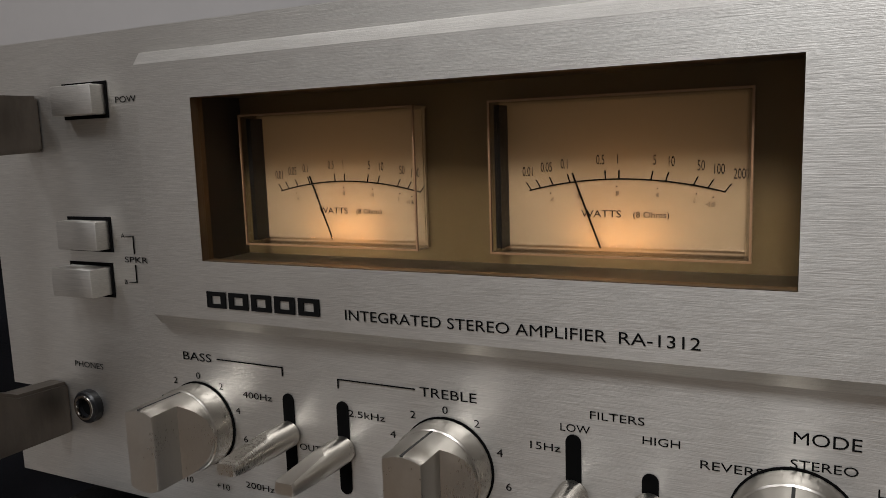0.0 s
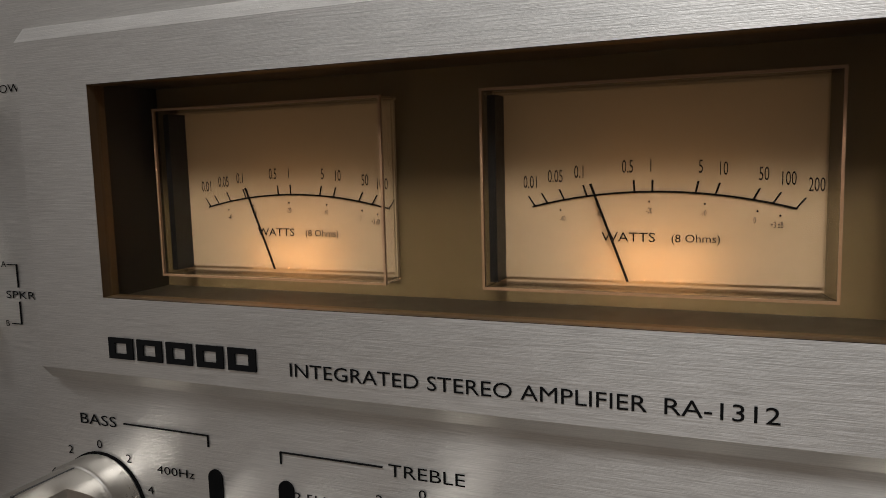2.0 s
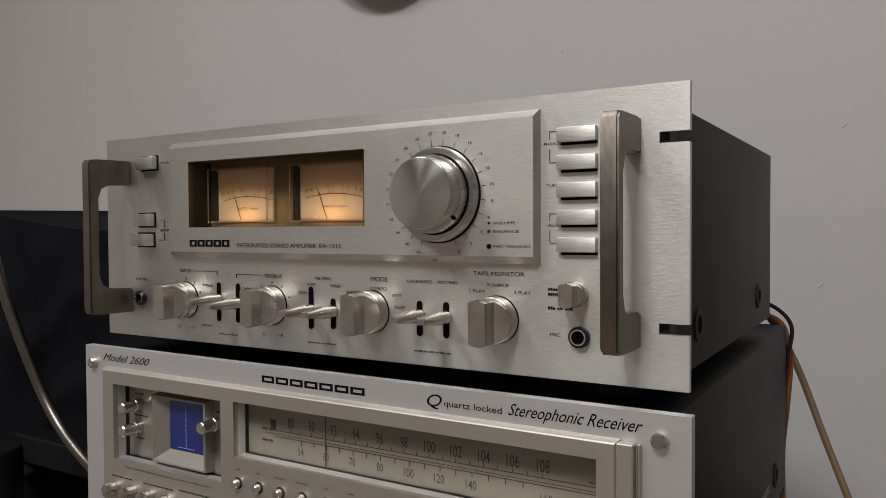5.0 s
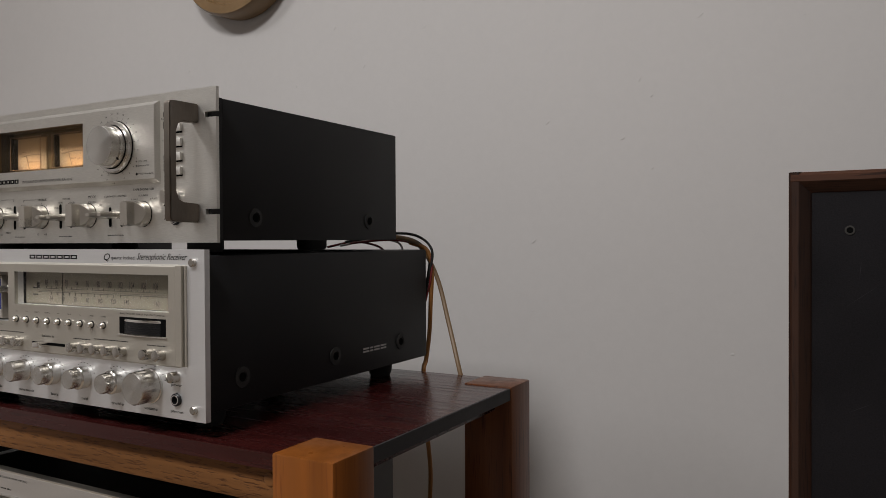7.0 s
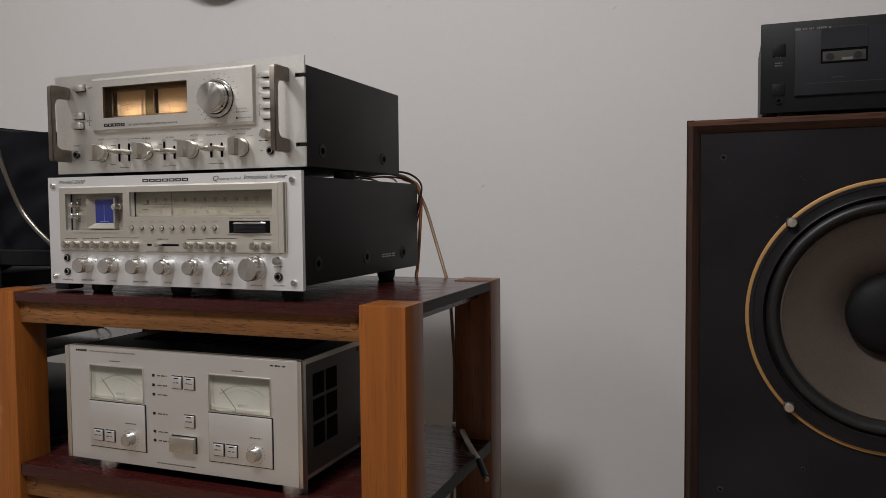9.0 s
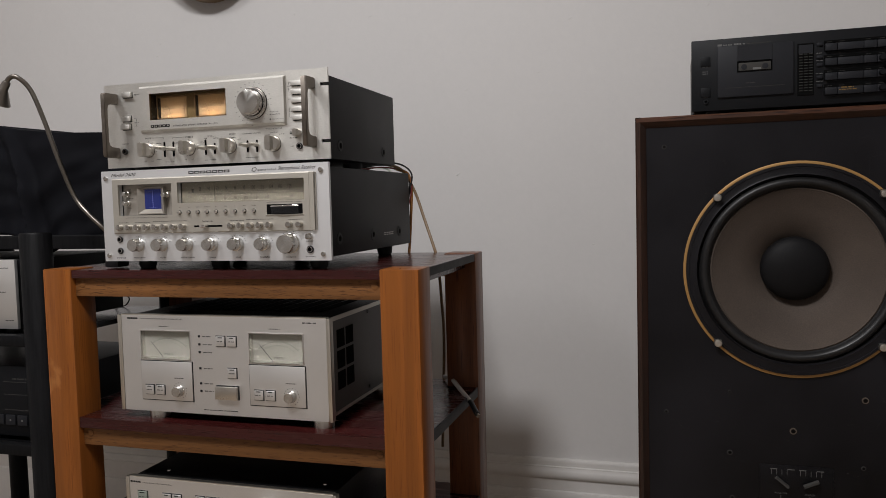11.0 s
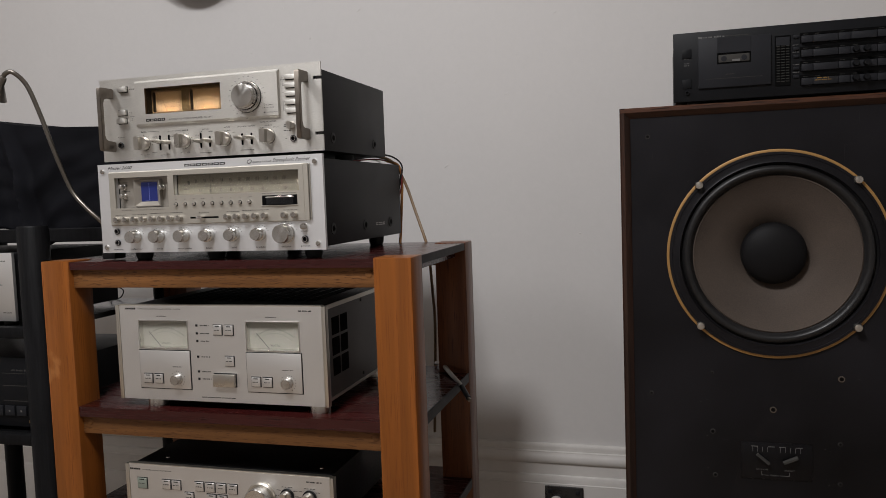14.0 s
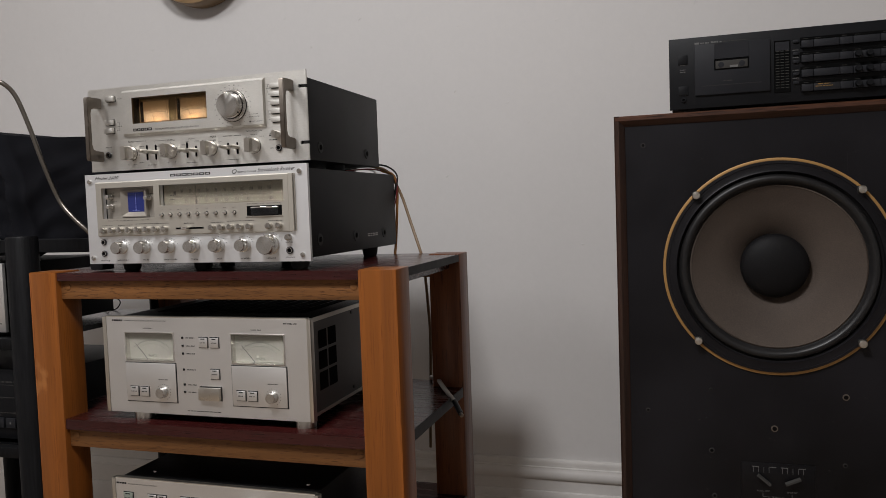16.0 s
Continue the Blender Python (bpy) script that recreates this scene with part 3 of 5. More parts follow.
        p = on(dx, R - 0.0018)
        part("dot", turned(p[0], p[1], [(0.00022, y + 0.0001), (0.00022, y)], 8), "black", m, smooth=0)
    letters("WATTS", m, cx - 0.0102, 0.8905, y, 0.0019, width=0.0108, name="lettering", bold=0.0)
    letters("(8 Ohms)", m, cx + 0.0038, 0.8905, y, 0.0016, width=0.0092, name="lettering", bold=0.0)
    # needle
    q0, q1 = (cx + needle[0], z0 + 0.0016), (cx + needle[1], 0.9025)
    bm = bmesh.new()
    d = Vector((q1[0] - q0[0], 0, q1[1] - q0[1])).normalized()
    nrm = Vector((-d.z, 0, d.x)) * 0.00025
    lo = Vector((q0[0], y - 0.0016, q0[1]))
    hi = Vector((q1[0], y - 0.0016, q1[1]))
    loft([[p + nrm, p - nrm, p - nrm + Vector((0, 0.0002, 0)), p + nrm + Vector((0, 0.0002, 0))] for p in (lo, hi)], bm=bm)
    part("needle", bm, "black", m, "thin black needle", smooth=0)
    # bulb light behind the lower edge
    lamp = bpy.data.lights.new("meter_glow", "AREA")
    lamp.shape, lamp.size, lamp.size_y, lamp.energy, lamp.color = "RECTANGLE", 0.022, 0.003, 0.0056, (1.0, 0.56, 0.25)
    lo = new("meter_glow", lamp)
    lo.matrix_world = look((cx, face - 0.0076, z0 + 0.0022), (cx, face + 0.002, z0 + 0.014))
    return m


def integrated_amplifier():
    zt, zb, x0, x1 = 0.952, 0.787, -0.2505, 0.2395
    t = thing("stereo_amplifier", (0.0, 0.18, 0.776), "silver brushed aluminium integrated amplifier with two glowing meters, on the receiver", "amplifier")
    # case
    part("case", box(-0.236, 0.228, 0.0200, 0.368, 0.789, 0.943, 0.0012), "black_steel", t, "black textured steel cover")
    for y in (0.070, 0.297):
        b = part("side_screw", sideways(y, 0.815, [(0.011, 0.2275), (0.0105, 0.2292), (0.0062, 0.2296), (0.0058, 0.2286)]), "rubber", t)
        part("screw_socket", sideways(y, 0.815, [(0.005, 0.228), (0.005, 0.2291)], 12), "hole", b)
    for x in (-0.19, 0.185):
        for y in (0.036, 0.224):
            part("foot", upright(x, y, [(0.018, 0.7765), (0.020, 0.780), (0.020, 0.7895)]), "rubber", t, "black rubber foot")
    # plate with a hole for the meters, and notched at the edges
    hole = (-0.150, 0.040, 0.868, 0.936)
    nz = ((0.920, 0.926), (0.817, 0.823))
    notches = [(a, b, c, d) for c, d in nz for a, b in ((x0 - 0.01, x0 + 0.012), (x1 - 0.016, x1 + 0.01))]
    part("face_plate", plate(x0, x1, zb, zt, 0.0002, 0.0042, [hole] + notches), "alu", t, "brushed aluminium face plate with rack notches", smooth=20)
    part("sub_chassis", plate(-0.236, 0.228, 0.789, 0.943, 0.0043, 0.0199, [hole]), "black_steel", t, "black inner chassis", smooth=0)
    # raised panel
    p = (-0.1660, 0.1545, 0.8535, 0.9440)
    win = (-0.1405, 0.0305, 0.8770, 0.9280)
    bm = loft([rect(*p, 0.0003), rect(*p, -0.0012, 0.0003), rect(p[0] + 0.0028, p[1] - 0.0022, p[2] + 0.0046, p[3] - 0.0046, -0.0062), rect(*win, -0.0062)], False)
    pan = part("raised_panel", bm, "alu", t, "raised brushed aluminium panel with bevelled edges", smooth=10)
    part("window_well", loft([rect(*win, -0.0012, -0.0006), rect(*win, 0.0174, -0.0006)], False), "well", pan, "inner wall of the window, shade put into its dark brown", smooth=0)
    bm = loft([rect(*win, -0.0062, 0.0001), rect(*win, -0.0010, 0.0001)], False)
    part("window_reveal", bm, "copper_edge", pan, "coppery cut edge of the window", smooth=0)
    part("meter_surround", box(win[0] - 0.003, win[1] + 0.003, 0.0172, 0.0182, win[2] - 0.003, win[3] + 0.003), "meter_plate", t, "olive brown plate behind the window")
    g = part("meter_window", box(win[0], win[1], -0.0040, -0.0030, win[2], win[3]), "smoke", t, "smoky glass meter window")
    g.visible_shadow = False
    power_meter(-0.0995, 0.8808, 0.9225, t, (-0.0046, -0.0122), 0.0298)
    power_meter(-0.0135, 0.8808, 0.9225, t, (-0.0046, -0.0122))
    # maker's mark as plain blocks, then the words
    y = -0.0064
    bars([b for i in range(5) for b in hollow(-0.1395 + i * 0.0089, -0.1319 + i * 0.0089, 0.8622, 0.8674, 0.0013)], t, y, name="maker_mark")
    letters("INTEGRATED STEREO AMPLIFIER", t, -0.0875, 0.8620, y, 0.0030, width=0.0760, bold=0.0)
    letters("RA-1312", t, -0.0085, 0.8620, y, 0.0030, width=0.0190, bold=0.0)
    # volume control
    cx, cz = 0.0877, 0.8960
    k = part("volume_knob", turned(cx, cz, [(0.0236, -0.0100), (0.0242, -0.0108), (0.0242, -0.0160), (0.0236, -0.0168), (0.0222, -0.0170), (0.0221, -0.0268), (0.0217, -0.0277), (0.0210, -0.0280)], 72), "knob", t, "large turned aluminium volume knob")
    for a in (152, -40):
        part("knob_dimple", turned(cx + 0.0230 * math.cos(radians(a)), cz + 0.0230 * math.sin(radians(a)), [(0.0013, -0.0160), (0.0013, -0.0172)], 12), "hole", k)
    r = part("volume_ring", turned(cx, cz, [(0.0294, -0.006), (0.0297, -0.0068), (0.0296, -0.0098), (0.0284, -0.0114)], 72), "knob", t, "turned aluminium balance ring")
    part("ring_groove", turned(cx, cz, [(0.0304, -0.0061), (0.0304, -0.0068)], 64), "hole", r)
    part("ring_gap", turned(cx, cz, [(0.0252, -0.0110), (0.0252, -0.0117)], 64), "hole", r)
    nums = ["24", "22", "20", "18", "16", "14", "12", "10", "8", "6", "4", "2", "0"]
    left = ["26", "28", "30", "33", "37", "43", "49", "60", "oo"]
    rows = bmesh.new()
    for i, s in enumerate(nums[::-1] + left):
        a = radians(-67 + 15 * i)
        c, q = math.cos(a), math.sin(a)
        letters(s, t, cx + 0.0385 * c, cz + 0.0385 * q - 0.0009, y, 0.0018, align="CENTER", name="numeral", bold=0.0)
        d = Vector((-q, 0, c)) * 0.00016
        a0, a1 = Vector((cx + 0.0308 * c, y, cz + 0.0308 * q)), Vector((cx + 0.0343 * c, y, cz + 0.0343 * q))
        rows.faces.new([rows.verts.new(v) for v in (a0 - d, a1 - d, a1 + d, a0 + d)])
    part("dial_ticks", rows, "black", t, smooth=0)
    letters("-dB", t, cx - 0.003, cz - 0.0415, y, 0.0018, align="CENTER", name="numeral")
    for z, s, dot in ((0.8772, "VOLUME", 0.0008), (0.8722, "BALANCE", 0.0011), (0.8632, "MIC MIXING", 0.0016)):
        letters(s, t, 0.1265, z, y, 0.0016, width=0.0024 * len(s), name="lettering")
        part("legend_dot", turned(0.1235, z + 0.0008, [(dot, y + 0.0002), (dot, y)], 16), "print_grey" if s == "BALANCE" else "black", t, smooth=0)
    # push keys
    for z, a, out in ((0.9300, -0.2055, 0.006), (0.8835, -0.2095, 0.006), (0.8672, -0.2105, 0.009)):
        s = part("key_slot", box(a, a + 0.022, -0.0001, 0.001, z - 0.0062, z + 0.0062), "hole", t, smooth=0)
        part("push_key", box(a + 0.0012, a + 0.0212, -out, 0.0002, z - 0.0050, z + 0.0050, 0.0005), "alu", t, "brushed aluminium push key")
    letters("POWER", t, -0.1798, 0.9285, 0.0, 0.0021, width=0.0142, bold=0.0)
    letters("A", t, -0.1832, 0.8825, 0.0, 0.0016)
    letters("B", t, -0.1832, 0.8662, 0.0, 0.0016)
    letters("SPKR", t, -0.1822, 0.8740, 0.0, 0.0020, width=0.0110)
    bars([(-0.1808, -0.1772, 0.8831, 0.8833), (-0.1774, -0.1772, 0.8770, 0.8833), (-0.1808, -0.1772, 0.8669, 0.8671), (-0.1774, -0.1772, 0.8669, 0.8732)], t, 0.0)
    letters("PHONES", t, -0.2135, 0.8335, 0.0, 0.0021, width=0.0150, bold=0.0)
    jack(-0.2068, 0.8190, 0.0062, 0.0, t)
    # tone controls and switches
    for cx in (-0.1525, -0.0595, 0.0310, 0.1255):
        # Black disc paints the shade in the gap between knob and plate.
        part("knob_gap_shade", turned(cx, 0.8195, [(0.0147, 0.0003), (0.0147, -0.0002)], 40), "hole", t, smooth=0)
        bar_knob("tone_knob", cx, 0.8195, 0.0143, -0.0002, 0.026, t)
    for cx, z0, z1, lv in ((-0.1150, 0.8045, 0.8345, 0.8215), (-0.0945, 0.8045, 0.8345, 0.8195), (-0.0220, 0.8045, 0.8345, 0.8180), (-0.0020, 0.8055, 0.8270, 0.8180),
                           (0.0695, 0.8055, 0.8285, 0.8190), (0.0895, 0.8055, 0.8285, 0.8190)):
        slot(cx, z0, z1, 0.0042, 0.0, t)
        lever(cx, lv, 0.0, 0.030, t)
    for s, x, w, z, h in (("BASS", -0.1585, 0.0125, 0.8415, 0.0028), ("TREBLE", -0.0675, 0.0180, 0.8395, 0.0028), ("FILTERS", -0.0175, 0.0140, 0.8395, 0.0021),
                          ("LOW", -0.0255, 0.0080, 0.8352, 0.0021), ("HIGH", -0.0040, 0.0092, 0.8347, 0.0021), ("MODE", 0.0305, 0.0140, 0.8400, 0.0030),
                          ("STEREO", 0.0300, 0.0140, 0.8340, 0.0022), ("REVERSE", 0.0100, 0.0168, 0.8305, 0.0022), ("LEFT", 0.0480, 0.0075, 0.8300, 0.0020), ("RIGHT", 0.0500, 0.0085, 0.8225, 0.0020),
                          ("400Hz", -0.1335, 0.0120, 0.8310, 0.0021), ("200Hz", -0.1350, 0.0120, 0.7995, 0.0021),
                          ("2.5kHz", -0.0925, 0.0130, 0.8300, 0.0021), ("OUT", -0.1115, 0.0080, 0.8165, 0.0021), ("15Hz", -0.0340, 0.0085, 0.8290, 0.0021),
                          ("LOUDNESS", 0.0600, 0.0190, 0.8400, 0.0019), ("MUTING", 0.0835, 0.0145, 0.8400, 0.0019),
                          ("TAPE MONITOR", 0.1090, 0.0350, 0.8460, 0.0026), ("SOURCE", 0.1185, 0.0150, 0.8395, 0.0019), ("1 PLAY", 0.1065, 0.0110, 0.8355, 0.0018), ("2 PLAY", 0.1370, 0.0110, 0.8355, 0.0018),
                          ("PHONO", 0.1565, 0.0110, 0.9225, 0.0018), ("TUNER", 0.1580, 0.0100, 0.8985, 0.0018), ("AUX", 0.1590, 0.0070, 0.8755, 0.0018), ("MIC", 0.1600, 0.0065, 0.8120, 0.0018)):
        letters(s, t, x, z, 0.0, h, width=w, bold=0.0)
    for cx in (-0.1525, -0.0595):
        for dx, z, s in ((0, 0.8352, "0"), (-0.0105, 0.8325, "2"), (0.0098, 0.8325, "2"), (-0.0175, 0.8255, "4"), (0.0165, 0.8250, "4"), (0.0190, 0.8155, "6"), (0.0075, 0.7968, "+10"), (-0.0085, 0.7968, "-10")):
            letters(s, t, cx + dx, z, 0.0, 0.0022, align="CENTER", name="numeral", bold=0.0)
    bars([(-0.1435, -0.1165, 0.8427, 0.8430), (-0.1168, -0.1165, 0.8400, 0.8430), (-0.0958, -0.0690, 0.8412, 0.8415), (-0.0958, -0.0955, 0.8385, 0.8415)], t, 0.0)
    bars(words(-0.1150, -0.0950, 0.7945, 0.0010, 2) + words(-0.025, 0.000, 0.7945, 0.0010, 3) + words(0.065, 0.093, 0.7955, 0.0010, 4), t, 0.0, "print_dim")
    # selector keys
    for i in range(5):
        z = 0.9275 - 0.0157 * i
        part("key_slot", box(0.1672, 0.1890, -0.0001, 0.001, z - 0.0054, z - 0.0030), "hole", t, smooth=0)
        part("push_key", box(0.1655, 0.1890, -0.0034, 0.0002, z - 0.0038, z + 0.0046, 0.0004), "alu", t, "brushed aluminium selector key")
    bars([(0.1600, 0.1640, 0.9305, 0.9307), (0.1600, 0.1602, 0.9255, 0.9307), (0.1600, 0.1640, 0.9125, 0.9127), (0.1600, 0.1602, 0.9125, 0.9205),
          (0.1600, 0.1640, 0.8830, 0.8832), (0.1600, 0.1602, 0.8785, 0.8832), (0.1600, 0.1640, 0.8660, 0.8662), (0.1600, 0.1602, 0.8660, 0.8740)], t, 0.0)
    bar_knob("small_knob", 0.1760, 0.8370, 0.0075, -0.0002, 0.016, t, w=0.6)
    bars(words(0.1590, 0.1670, 0.8385, 0.0016, 5) + words(0.1590, 0.1670, 0.8355, 0.0016, 6) + words(0.1590, 0.1750, 0.8275, 0.0016, 7), t, 0.0)
    jack(0.1785, 0.8125, 0.0062, 0.0, t)
    handle(-0.2290, -0.2190, 0.8065, 0.9330, t)
    handle(0.2035, 0.2135, 0.8085, 0.9350, t)
    return t


integrated_amplifier()


# ---- receiver ----
def turned_knob(name, cx, cz, r, y, length, parent, double=False, mat="knob"):
    prof = [(r * 1.06, y), (r * 1.06, y - 0.002), (r, y - 0.0025), (r * 0.97, y - length * 0.92), (r * 0.90, y - length)]
    if double:
        prof = [(r * 1.06, y), (r * 1.06, y - length * 0.45), (r * 0.98, y - length * 0.5), (r * 0.90, y - length * 0.52), (r * 0.88, y - length * 0.94), (r * 0.82, y - length)]
    k = part(name, turned(cx, cz, prof, 40), mat, parent)
    part("pointer_line", box(cx - 0.0005, cx + 0.0005, y - length * 0.9, y - length * 0.3, cz + r * (0.86 if double else 0.95), cz + r * (0.93 if double else 1.005)), "print_grey", k)
    return k


def small_button(cx, cz, r, y, parent, length=0.012, name="push_button"):
    b = part(name, turned(cx, cz, [(r, y), (r, y - length * 0.85), (r * 0.93, y - length * 0.96), (r * 0.72, y - length)], 18), "button", parent)
    return b


def receiver():
    x0, x1, z0, z1, f = -0.2475, 0.2465, 0.602, 0.780, -0.0245
    t = thing("stereo_receiver", (0.0, 0.2, 0.584), "silver stereo receiver with cream tuning dial and blue scope, on rack", "receiver")
    part("case", box(-0.238, 0.233, f + 0.0125, 0.448, 0.606, 0.7735, 0.003), "black_steel", t, "black vinyl-textured steel cover")
    for y in (0.042, 0.211, 0.370):
        b = part("side_screw", sideways(y, 0.638, [(0.012, 0.2325), (0.0115, 0.2342), (0.0065, 0.2346), (0.006, 0.2336)]), "rubber", t)
        part("screw_socket", sideways(y, 0.638, [(0.005, 0.233), (0.005, 0.2341)], 12), "hole", b)
    part("type_label", boxes([(0.2329, 0.2333, y0, y1, z, z + 0.0022) for z in (0.6375, 0.6335) for y0, y1 in ((0.274, 0.288), (0.291, 0.298), (0.301, 0.314), (0.317, 0.331))]), "print_white", t, "small white printed lines", smooth=0)
    part("top_vent", boxes([(-0.17 + i * 0.022, -0.158 + i * 0.022, 0.10, 0.38, 0.7734, 0.7740) for i in range(16)]), "hole", t, "dark cooling slits", smooth=0)
    for x in (-0.19, -0.02, 0.195):
        for y in (0.03, 0.372):
            part("foot", upright(x, y, [(0.014, 0.584), (0.017, 0.590), (0.019, 0.607)]), "rubber", t, "black tapered rubber foot")
    wa, wb = (-0.2060, -0.0830, 0.6915, 0.7520), (-0.0700, 0.1985, 0.7135, 0.7530)
    part("face_plate", plate(x0, x1, z0, z1, f, f + 0.007, [wa, wb]), "alu_fine", t, "bright satin aluminium face plate")
    part("sub_chassis", plate(-0.238, 0.233, 0.606, 0.7735, f + 0.0071, f + 0.0124, [wa, wb]), "black_steel", t, "black inner chassis", smooth=0)
    # raised inner panel with two windows
    p = (-0.2190, 0.2080, 0.6585, 0.7620)
    y = f - 0.0045
    bm = plate(*p, y, f - 0.0001, [wa, wb])
    pan = part("inner_panel", bm, "alu_panel", t, "champagne aluminium control panel", smooth=0)
    part("panel_edge", loft([rect(p[0], p[1], p[2], p[3], f + 0.0002, -0.0025), rect(p[0], p[1], p[2], p[3], y + 0.0006, -0.0008), rect(p[0], p[1], p[2], p[3], y, 0.0001)], False), "alu_panel", pan, smooth=0)
    part("end_trim", boxes([(0.2095, 0.2185, f - 0.006, f, 0.6580, 0.7635), (0.2198, 0.2215, f - 0.003, f, 0.6580, 0.7635)], 0.0006), "alu_panel", t, "champagne side trim strip", smooth=0)
    d = f + 0.011
    # scope window
    part("scope_backing", box(wa[0], wa[1], d - 0.0006, d - 0.0001, wa[2], wa[3]), "alu_dull", t, smooth=0)
    so, si = (-0.1680, -0.1060, 0.6930, 0.7470), (-0.1555, -0.1180, 0.7035, 0.7420)
    part("scope_bezel", loft([rect(*so, d - 0.0006), rect(*so, d - 0.0088, 0.0008), rect(*so, d - 0.0094, 0.0022), rect(*si, d - 0.0008)], False), "alu_dull", t, "bevelled champagne metal frame", smooth=0)
    scr = part("scope_screen", box(-0.1555, -0.1180, d - 0.0010, d - 0.0002, 0.7035, 0.7420), "blue", t, "blue oscilloscope screen", smooth=0)
    bars([(-0.1369, -0.1366, 0.706, 0.740)] + [(-0.1377, -0.1358, 0.708 + 0.004 * i, 0.7084 + 0.004 * i) for i in range(8)] + [(-0.1465, -0.1275, 0.7058, 0.7061)], scr, d - 0.0012, "blue_line", "graticule")
    for x, z in ((-0.1930, 0.7340), (-0.1930, 0.7155), (-0.1020, 0.7300)):
        part("scope_knob", turned(x, z, [(0.0052, d - 0.0006), (0.0052, d - 0.006), (0.0046, d - 0.0065), (0.0046, d - 0.017), (0.0038, d - 0.018)], 20), "knob", t, "small chrome scope knob")
    bars(words(-0.198, -0.186, 0.7420, 0.0011, 1) + words(-0.200, -0.182, 0.7245, 0.0011, 2) + words(-0.196, -0.187, 0.7060, 0.0011, 3) + words(-0.103, -0.090, 0.7380, 0.0011, 4), t, d - 0.0007, "print_grey")
    # tuning dial
    part("dial_scale", box(wb[0], wb[1], d - 0.0006, d - 0.0001, wb[2], wb[3]), "dial", t, "cream tuning scale", smooth=0)
    yd = d - 0.0008
    fm = ["88", "90", "92", "94", "96", "98", "100", "102", "104", "106", "108"]
    for i, s in enumerate(fm):
        letters(s, t, -0.0290 + i * 0.0191, 0.7360, yd, 0.0072, align="CENTER", width=0.0027 * len(s), mat="print_grey", name="numeral", bold=0.004)
    for i, s in enumerate(("54", "60", "70", "80", "100", "120", "140", "160")):
        letters(s, t, -0.0200 + (i * 0.0225 if i < 7 else 0.184), 0.7180, yd, 0.0055, align="CENTER", width=0.0025 * len(s), mat="print_grey", name="numeral", bold=0.004)
    bars([(-0.0450, 0.1965, 0.7325, 0.7328), (-0.0450, 0.1965, 0.7282, 0.7286), (-0.0520, 0.1965, 0.7300, 0.7302)] + [(-0.0295 + i * 0.00955, -0.0292 + i * 0.00955, 0.7328, 0.7350) for i in range(21)]
         + [(-0.0195 + i * 0.01125, -0.0192 + i * 0.01125, 0.7250, 0.7282) for i in range(16)] + [(-0.0480, -0.0430, 0.7330, 0.7400)], t, yd, "print_grey", "scale_lines")
    bars([(0.0031, 0.0037, wb[2] + 0.001, wb[3] - 0.001)], t, d - 0.0022, "print_grey", "dial_pointer")
    bars([(0.1890, 0.1960, 0.7345, 0.7352), (0.1890, 0.1960, 0.7255, 0.7262)] + words(-0.056, -0.046, 0.7320, 0.0016, 9) + words(-0.056, -0.046, 0.7240, 0.0016, 10), t, yd, "print_grey")
    g = part("dial_glass", box(wb[0], wb[1], y + 0.0012, y + 0.0018, wb[2], wb[3]), "clear", t, "clear dial window pane")
    g.visible_shadow = False
    # function keys
    for i in range(9):
        x = -0.0660 + 0.0201 * i
        h = part("indicator_well", turned(x, 0.6955, [(0.0042, y + 0.0002), (0.0042, y - 0.0002)], 16), "print_grey", t, smooth=0)
        part("function_key", turned(x, 0.6955, [(0.0032, y), (0.0032, y - 0.004), (0.0022, y - 0.0052)], 14), "chrome", t)
    names = ("AM", "FM", "PHONO 1", "PHONO 2", "AUX", "TAPE", "L", "PEAK", "LOCKED")
    for i, s in enumerate(names):
        letters(s, t, -0.0660 + 0.0201 * i, 0.7045, y - 0.0002, 0.0014, align="CENTER", width=0.0014 * len(s) + 0.0006, name="lettering", mat="print_grey")
    letters("TRUE POWER DESIGN/TOROIDAL DUAL POWER SUPPLY", t, -0.1930, 0.6865, y - 0.0002, 0.0013, width=0.100, mat="print_grey")
    letters("ELECTRONIC GYRO-TOUCH TUNING", t, 0.1225, 0.7095, y - 0.0002, 0.0015, width=0.070, mat="black")
    # gyro wheel
    part("wheel_frame", box(0.1195, 0.1965, y - 0.0016, y + 0.0004, 0.6862, 0.6874, 0.0002), "chrome", t, "bright lower lip", smooth=0)
    w = part("wheel_slot", box(0.1215, 0.1945, y - 0.0003, y + 0.001, 0.6880, 0.7065), "hole", t, smooth=0)
    def wheel_arc(rr, z):
        return [(0.1580 + 0.0357 * rr * math.cos(math.pi + math.pi * i / 40), f + 0.0030 + 0.0130 * rr * math.sin(math.pi + math.pi * i / 40), z) for i in range(41)]

    rows = [(0.96, 0.6890)]
    for i in range(6):
        z = 0.6896 + 0.0020 * i
        rows += [(1.0, z), (1.0, z + 0.0012), (0.965, z + 0.0014), (0.965, z + 0.0018)]
    part("tuning_wheel", loft([wheel_arc(rr, z) for rr, z in rows]), "black_paint", w, "black ribbed tuning wheel", smooth=20)
    part("wheel_rim", loft([wheel_arc(rr, z) for rr, z in ((0.97, 0.7017), (1.02, 0.7020), (1.02, 0.7034), (0.97, 0.7046), (0.5, 0.7048))]), "chrome", w, "bright metal rim")
    # button rows
    for x in [-0.2030 + 0.0206 * i for i in range(8)] + [0.0470 + 0.0200 * i for i in range(5)] + [0.1680, 0.1885]:
        small_button(x, 0.6685, 0.0058, y, t, 0.0105)
